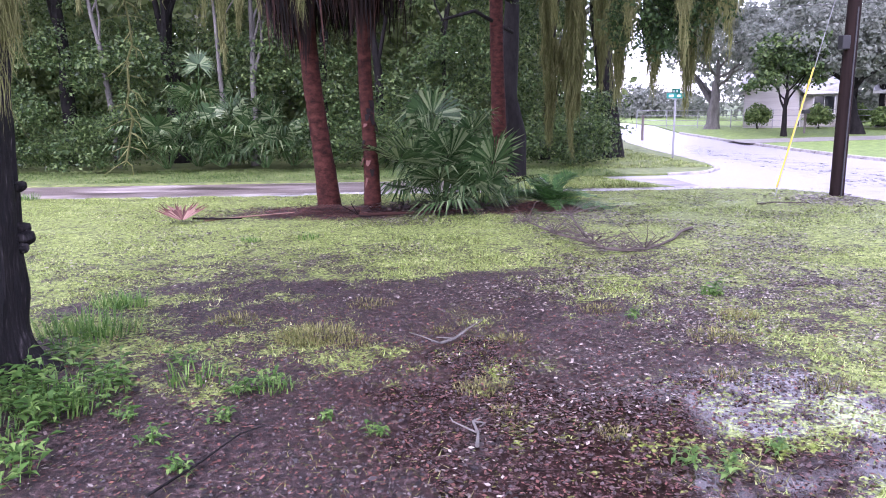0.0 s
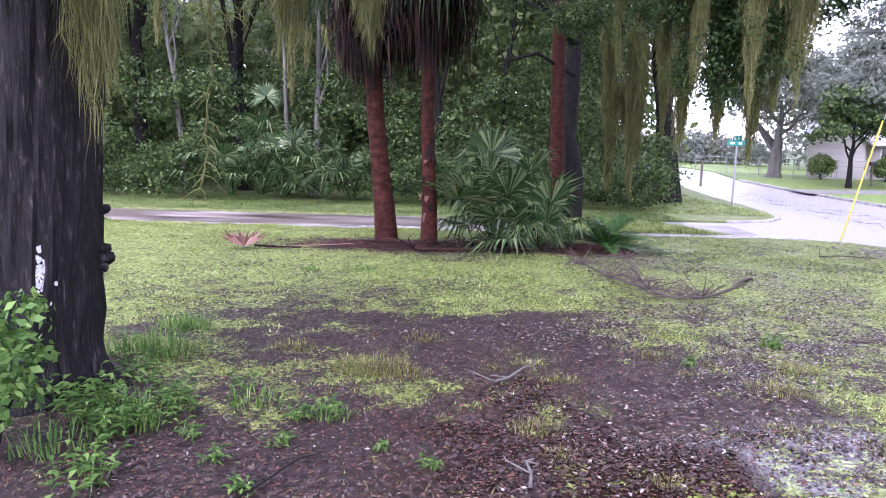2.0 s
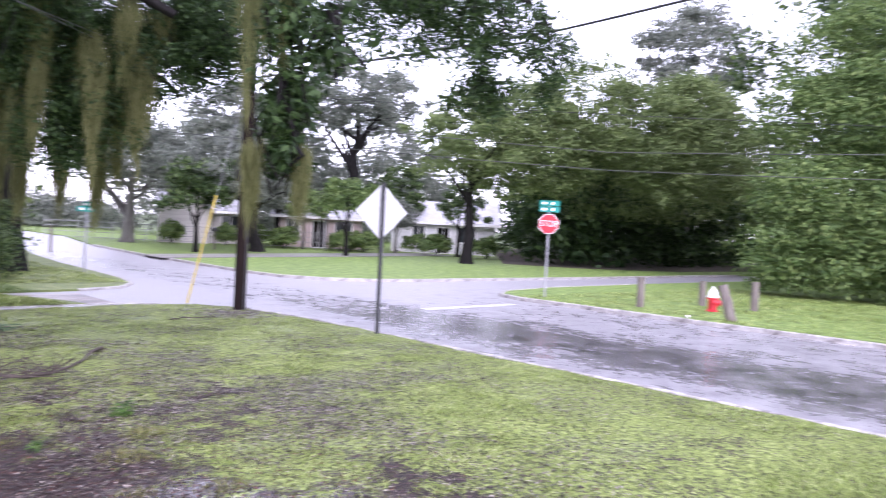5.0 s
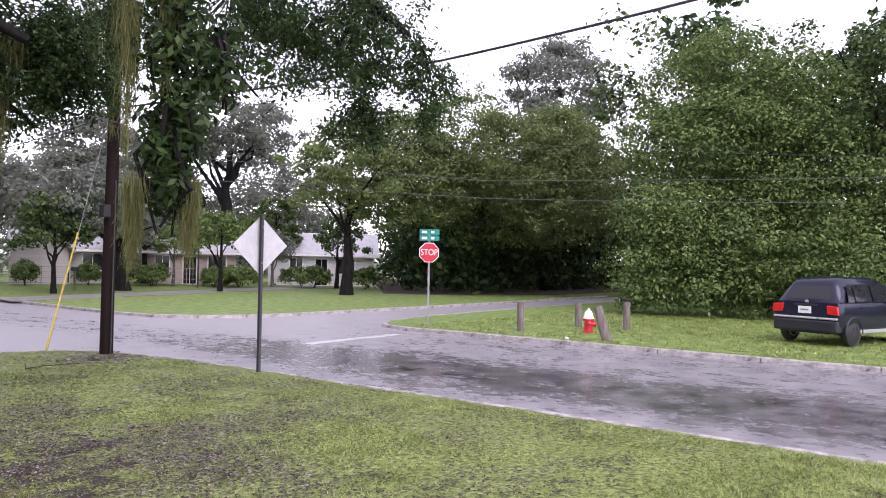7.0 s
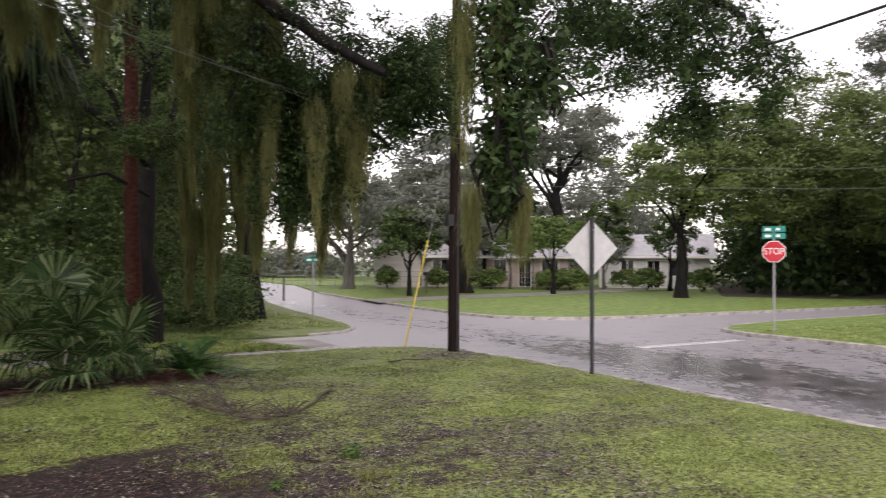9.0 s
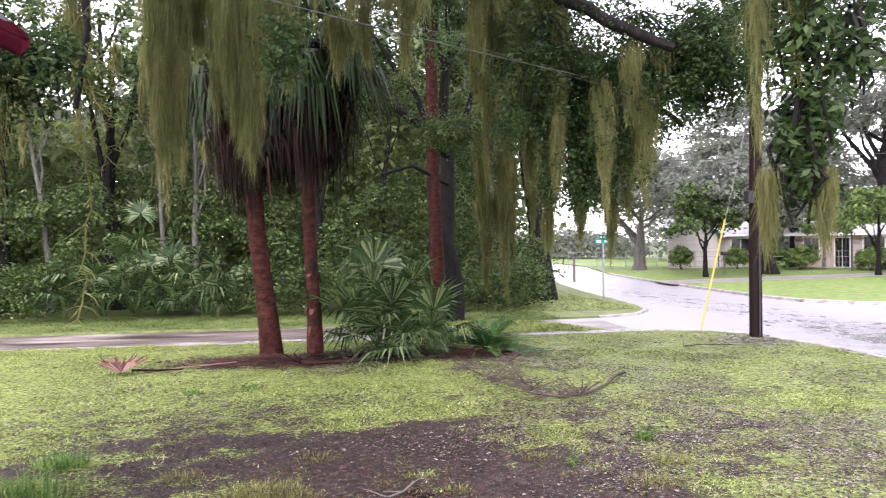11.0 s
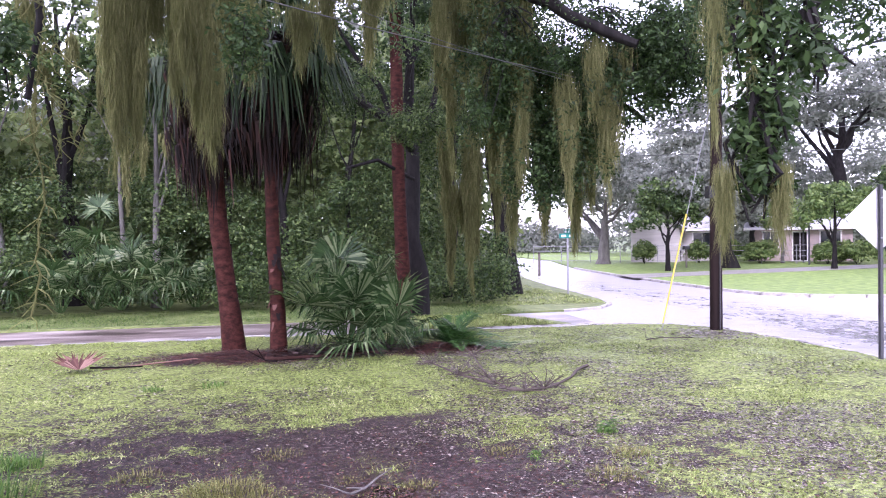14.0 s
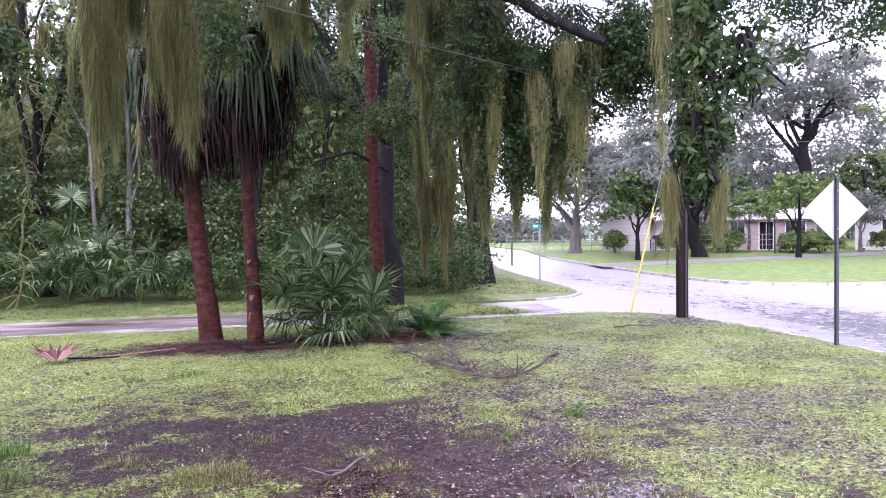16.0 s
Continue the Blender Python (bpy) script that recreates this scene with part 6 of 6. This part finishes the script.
pane = [(0.112, -0.58, 1.12), (0.112, 0.58, 1.12), (0.25, 0.5, 1.42), (0.262, 0.44, 1.45), (0.262, -0.44, 1.45), (0.25, -0.5, 1.42)]
g = Geo()
g.add(pane + [(x + 0.05, y, z - 0.02) for x, y, z in pane], [tuple(range(6)), tuple(range(11, 5, -1))] + [(i, (i + 1) % 6, 6 + (i + 1) % 6, 6 + i) for i in range(6)])
part("rear_window", g, GLASS, car, "dark tinted rear window")
for s in (-1, 1):
    for x0, x1, xt0, xt1 in ((0.42, 0.72, 0.55, 0.72), (0.78, 1.5, 0.78, 1.5), (1.58, 2.6, 1.58, 2.2)):
        g = Geo()
        yb, yt = s * 0.82, s * 0.685
        vs = [(x0, yb, 1.07), (x1, yb, 1.07), (xt1, yt, 1.5), (xt0, yt, 1.5)]
        g.add(vs + [(x, y + s * 0.012, z) for x, y, z in vs], [(0, 1, 2, 3), (4, 5, 6, 7), (0, 1, 5, 4), (1, 2, 6, 5), (2, 3, 7, 6), (3, 0, 4, 7)])
        part("side_window", g, GLASS, car, "dark tinted side window")
    lamp = part("tail_lamp", Geo().prism([(-0.15, -0.12), (0.13, -0.10), (0.15, 0.11), (-0.11, 0.09)], 0, 0.06), LAMP, car, "red tail lamp", bevel=0.015)
    lamp.matrix_basis = Matrix.Translation((0.0, s * 0.71, 0.88)) @ Matrix.Rotation(radians(-90), 4, "Y") @ Matrix.Rotation(radians(-90 if s < 0 else 90), 4, "Z") @ (Matrix.Scale(-1, 4, (1, 0, 0)) if s < 0 else Matrix.Identity(4))
    for x in (0.62, 3.1):
        wheel = part("wheel", Geo().lathe([(0.2, -0.09), (0.29, -0.1), (0.325, -0.06), (0.33, 0), (0.325, 0.06), (0.3, BLOCK_Z), (0.2, 0.09)], 28), BLACK, car, "black tyre", smooth=True)
        wheel.matrix_basis = pose(x, s * 0.79, 0.33, 90)
        part("rim", Geo().lathe([(0.21, -0.05), (0.21, BLOCK_Z), (0.19, 0.105), (0.17, 0.085), (0.05, BLOCK_Z), (0.02, 0.105)], 20, pose(0, 0, 0, 180 if s > 0 else 0) @ pose(0, 0, 0, 180)), SILVER, wheel, "silver wheel cover", smooth=True)
        for q in range(6):
            sp = part("spoke_gap", Geo().prism([(0.07, -0.012), (0.16, -0.03), (0.165, 0.03), (0.07, 0.012)], 0, 0.006), BLACK, wheel)
            sp.matrix_basis = pose(0, 0, 0, 0 if s < 0 else 180) @ Matrix.Translation((0, 0, 0.094)) @ pose(0, 0, 0, 0, 0, q * 60)
        arch = part("wheel_arch", Geo().tube([(0.365 * math.cos(q), 0, 0.365 * math.sin(q)) for q in np.linspace(-0.1, math.pi + 0.1, 15)], [0.022] * 15, 6), PLASTIC, car)
        arch.matrix_basis = pose(x, s * 0.862, 0.34)
    part("sill_strip", Geo().box((1.9, 0.03, 0.09)), SILVER, car, "pale sill strip", bevel=0.01).matrix_basis = pose(1.86, s * 0.855, 0.36)
    part("door_handle", Geo().box((0.16, 0.03, 0.035)), PAINT, car, bevel=0.008).matrix_basis = pose(1.0, s * 0.88, 0.93)
    part("door_mirror", Geo().box((0.12, 0.2, 0.14)), PAINT, car, bevel=0.03).matrix_basis = pose(2.45, s * 0.95, 1.12)
part("bumper", Geo().box((0.22, 1.66, 0.3)), PLASTIC, car, "dark rear bumper", bevel=0.05).matrix_basis = pose(0.04, 0, 0.48)
part("bumper_strip", Geo().box((0.2, 1.62, 0.05)), SILVER, car, "pale bumper top edge", bevel=0.015).matrix_basis = pose(0.02, 0, 0.67)
pl = part("number_plate", Geo().box((0.012, 0.34, 0.17)), WHITE, car, "white number plate", bevel=0.004)
pl.matrix_basis = pose(-0.012, 0.02, 0.86)
part("lettering_bar", Geo().box((0.003, 0.2, 0.04)), STEEL, pl).matrix_basis = pose(-0.008, 0, 0)
part("tailgate_trim", Geo().box((0.03, 0.62, 0.05)), PLASTIC, car, bevel=0.012).matrix_basis = pose(-0.008, 0, 0.985)
part("badge", Geo().lathe([(0.05, 0), (0.05, 0.012), (0.03, 0.016)], 16), SILVER, car, "round silver badge").matrix_basis = pose(0.05, 0, 1.055, 0, -90, 0)
part("wiper", Geo().tube([(0, 0.05, 0), (-0.005, -0.2, 0.03), (0.02, -0.42, 0.05)], [0.012, 0.009, 0.006], 6), BLACK, car).matrix_basis = pose(0.03, 0, 1.12)
part("exhaust", Geo().tube([(0.3, 0, 0), (-0.04, 0, 0)], [0.03, 0.03], 10), SILVER, car).matrix_basis = pose(0.1, -0.35, 0.3)

car.matrix_basis = car.matrix_basis @ Matrix.Scale(1.08, 4)

# houses --------------------------------------------------------------------
WIN_GLASS = bpy.data.materials.new("window_glass")
WIN_GLASS.use_nodes = True
wg = WIN_GLASS.node_tree.nodes["Principled BSDF"]
wg.inputs["Base Color"].default_value, wg.inputs["Roughness"].default_value = (0.03, 0.035, 0.04, 1), 0.06
SIDING_WHITE = material("white_siding", [(0.3, (0.52, 0.51, 0.51)), (0.7, (0.66, 0.65, 0.65))], scale=2, rough=0.7, bump=0.2, stretch=(0.2, 0.2, 6))
SIDING_PINK = material("pinkish_stucco", [(0.3, (0.42, 0.33, 0.31)), (0.7, (0.56, 0.45, 0.43))], scale=2, rough=0.85, bump=0.2)
SIDING_CREAM = material("cream_siding", [(0.3, (0.44, 0.41, 0.39)), (0.7, (0.58, 0.55, 0.52))], scale=2, rough=0.8, bump=0.2, stretch=(0.2, 0.2, 6))
ROOF = material("grey_shingles", [(0.3, (0.26, 0.26, 0.27)), (0.7, (0.42, 0.42, 0.44))], scale=3, rough=0.8, bump=0.4, bump_scale=12)
ROOF_PALE = material("pale_metal_roof", [(0.3, (0.34, 0.34, 0.36)), (0.7, (0.48, 0.48, 0.5))], scale=2, rough=0.4, bump=0.1)


def house(at, turn, w, d, wall_h, rise, wall, roof, openings, label, over=0.4, clap=False):
    """A gabled house: ridge along local x, front at -y; openings are (kind, x, z, width, height)."""
    t = thing("house", label, "house", at, group="houses opposite", turn=turn)
    g = Geo()
    th = 0.2
    for s in (-1, 1):
        # long walls
        if s == 1:
            g.box((w, th, wall_h), (0, d / 2 - th / 2, wall_h / 2))
    cuts = sorted((x - ww / 2, x + ww / 2, z, z + hh) for _, x, z, ww, hh in openings)
    x = -w / 2
    for a, b, z0, z1 in cuts:
        if a > x:
            g.box((a - x, th, wall_h), ((a + x) / 2, -d / 2 + th / 2, wall_h / 2))
        if z0 > 0:
            g.box((b - a, th, z0), ((a + b) / 2, -d / 2 + th / 2, z0 / 2))
        g.box((b - a, th, wall_h - z1), ((a + b) / 2, -d / 2 + th / 2, (wall_h + z1) / 2))
        x = b
    g.box((w / 2 - x, th, wall_h), ((w / 2 + x) / 2, -d / 2 + th / 2, wall_h / 2))
    for s in (-1, 1):
        o = [(-d / 2 + th, 0), (d / 2 - th, 0), (d / 2 - th, wall_h), (0, wall_h + rise * 0.98), (-d / 2 + th, wall_h)]
        xs = (s * w / 2, s * (w / 2 - th))
        g.add([(xx, y, z) for xx in xs for y, z in o], [(0, 1, 2, 3, 4), (9, 8, 7, 6, 5)] + [(i, (i + 1) % 5, 5 + (i + 1) % 5, 5 + i) for i in range(5)])
    part("wall", g, wall, t)
    if clap:
        z = 0.2
        while z < wall_h - 0.1:  # clapboards, cut at the openings
            gaps = [(a, b) for a, b, z0, z1 in cuts if z0 - 0.1 < z < z1 + 0.1]
            for a, b in zip([-w / 2] + [c[1] for c in gaps], [c[0] for c in gaps] + [w / 2]):
                part("board", Geo().box((b - a, 0.02, 0.18), ((a + b) / 2, -d / 2 - 0.012, z)), wall, t)
            z += 0.2
    sl = math.hypot(d / 2 + over, rise * (d / 2 + over) / (d / 2))
    ang = math.degrees(math.atan2(rise, d / 2))
    for s in (-1, 1):
        r = part("roof", Geo().box((w + 2 * over, sl, 0.12)), roof, t, bevel=0.02)
        zc = wall_h + rise - rise * (d / 2 + over) / (d / 2) / 2 + 0.07
        r.matrix_basis = pose(0, s * (d / 2 + over) / 2, zc, -s * ang)
    part("fascia", Geo().box((w + 2 * over, 0.04, 0.18)), WHITE, t, "white fascia board").matrix_basis = pose(0, -d / 2 - over, wall_h - rise * over / (d / 2) + 0.02)
    for kind, xx, z, ww, hh in openings:
        o = part(kind, Geo().box((ww + 0.16, 0.06, 0.08), (0, 0, hh / 2)).box((ww + 0.16, 0.06, 0.08), (0, 0, -hh / 2)).box((0.08, 0.06, hh), (-ww / 2, 0, 0)).box((0.08, 0.06, hh), (ww / 2, 0, 0))
                 .box((0.04, 0.05, hh), (0, 0, 0)), WHITE, t, "white-framed " + kind)
        o.matrix_basis = pose(xx, -d / 2 - 0.03, z + hh / 2)
        part("pane" if kind == "window" else "leaf", Geo().box((ww, 0.02, hh)), WIN_GLASS if kind == "window" else BARK_DARK, o).matrix_basis = pose(0, 0.08, 0)
    return t


W3 = [("window", -1.9, 0.9, 1.0, 1.2), ("door", 0, 0, 0.95, 2.05), ("window", 1.9, 0.9, 1.3, 1.2)]
house((28.6, 54.0, BLOCK_Z), -28, 6.0, 5.5, 2.5, 1.4, SIDING_CREAM, ROOF, W3, "cream bungalow with grey shingled roof behind the oaks")
house((26.0, 52.0, BLOCK_Z), -28 + 90, 3.2, 3.4, 2.5, 1.5, SIDING_CREAM, ROOF, [("window", 0, 0.9, 1.2, 1.2)], "cream gabled front wing of a bungalow")
house((36.2, 49.6, BLOCK_Z), -36, 6.5, 6, 2.4, 1.0, SIDING_PINK, ROOF_PALE, W3, "pinkish low house with a pale metal roof")
house((44.0, 43.2, BLOCK_Z), -46, 8.0, 6, 2.5, 1.5, SIDING_WHITE, ROOF_PALE, W3, "white clapboard house with a pale roof", clap=True)
tree((31.8, 48.8, BLOCK_Z), 7, 0.22, (0, 0, 4.4), (3.0, 3.0, 2.8), 80, 80, 0.24, LEAF_WOODS, BARK_DARK, 66, "shady yard tree between the houses", limbs=5, group="garden trees")
tree((39.6, 43.8, BLOCK_Z), 7, 0.22, (0, 0, 4.2), (2.8, 2.8, 3.0), 80, 80, 0.24, LEAF_WOODS, BARK_DARK, 67, "shady yard tree between the houses", limbs=5, group="garden trees")
tree((28.6, 46.6, BLOCK_Z), 5, 0.2, (0, 0, 3.6), (2.6, 2.6, 1.9), 60, 70, 0.24, LEAF_HAZED, BARK_DARK, 64, "small garden tree before the houses", limbs=5, group="garden trees")
tree((33.6, 42.6, BLOCK_Z), 5, 0.16, (0, 0, 3.6), (2.0, 2.0, 1.6), 44, 70, 0.22, LEAF_WOODS, BARK_DARK, 65, "small garden tree before the houses", limbs=4, group="garden trees")
tree((31.2, 44.5, BLOCK_Z), 4, 0.12, (0, 0, 2.9), (1.7, 1.7, 1.4), 40, 60, 0.2, LEAF_BUSH, BARK_PALE, 61, "small garden tree before the houses", limbs=4, group="garden trees")
tree((36.4, 40.5, BLOCK_Z), 4, 0.12, (0, 0, 2.6), (1.6, 1.6, 1.5), 40, 60, 0.2, LEAF_HAZED, BARK_PALE, 62, "small garden tree before the houses", limbs=4, group="garden trees")
tree((38.8, 36.6, BLOCK_Z), 5, 0.16, (0, 0, 3.4), (2.2, 2.2, 1.9), 50, 70, 0.22, LEAF_WOODS, BARK_DARK, 63, "small garden tree before the houses", limbs=4, group="garden trees")
tree((19.84, 38.24, BLOCK_Z), 5, 0.14, (0, 0, 3.3), (2.4, 2.4, 2.0), 70, 80, 0.22, LEAF_WOODS, BARK_DARK, 68, "dark small tree in front of a gable", limbs=5, group="garden trees")
tree((28.52, 36.2, BLOCK_Z), 5, 0.14, (0, 0, 3.2), (2.4, 2.4, 2.2), 60, 80, 0.22, LEAF_BUSH, BARK_DARK, 69, "small garden tree before the houses", limbs=5, group="garden trees")
g = Geo()
g.tube([(0, 0, -0.2), (0, 0, 3.1)], [0.06, 0.05], 8)
hoop = thing("basketball_hoop", "dark post with a small backboard beside a drive", "basketball hoop", (31.0, 41.6, BLOCK_Z))
part("post", g, DARK_STEEL, hoop)
part("backboard", Geo().box((1.1, 0.05, 0.75)), DARK_STEEL, hoop, bevel=0.02).matrix_basis = pose(0, 0, 3.2, 0, 0, -30)
fence = thing("fence", "low grey chain-link fence before the houses", "fence", (0, 0, BLOCK_Z))
line = [(17.5, 55), (22.5, 50.5), (27, 48), (31.5, 43.5), (34.5, 41.5)]
for (ax, ay), (bx, by) in zip(line, line[1:]):
    n = max(2, round(math.hypot(bx - ax, by - ay) / 2.2))
    for i in range(n):
        part("post", Geo().tube([(0, 0, -0.1), (0, 0, 1.25)], [0.03, 0.03], 6), STEEL, fence).matrix_basis = pose(ax + (bx - ax) * i / n, ay + (by - ay) * i / n, 0)
    for z in (0.15, 0.5, 0.85, 1.2):
        part("rail", Geo().tube([(ax, ay, z), (bx, by, z)], [0.018, 0.018], 5), STEEL, fence)
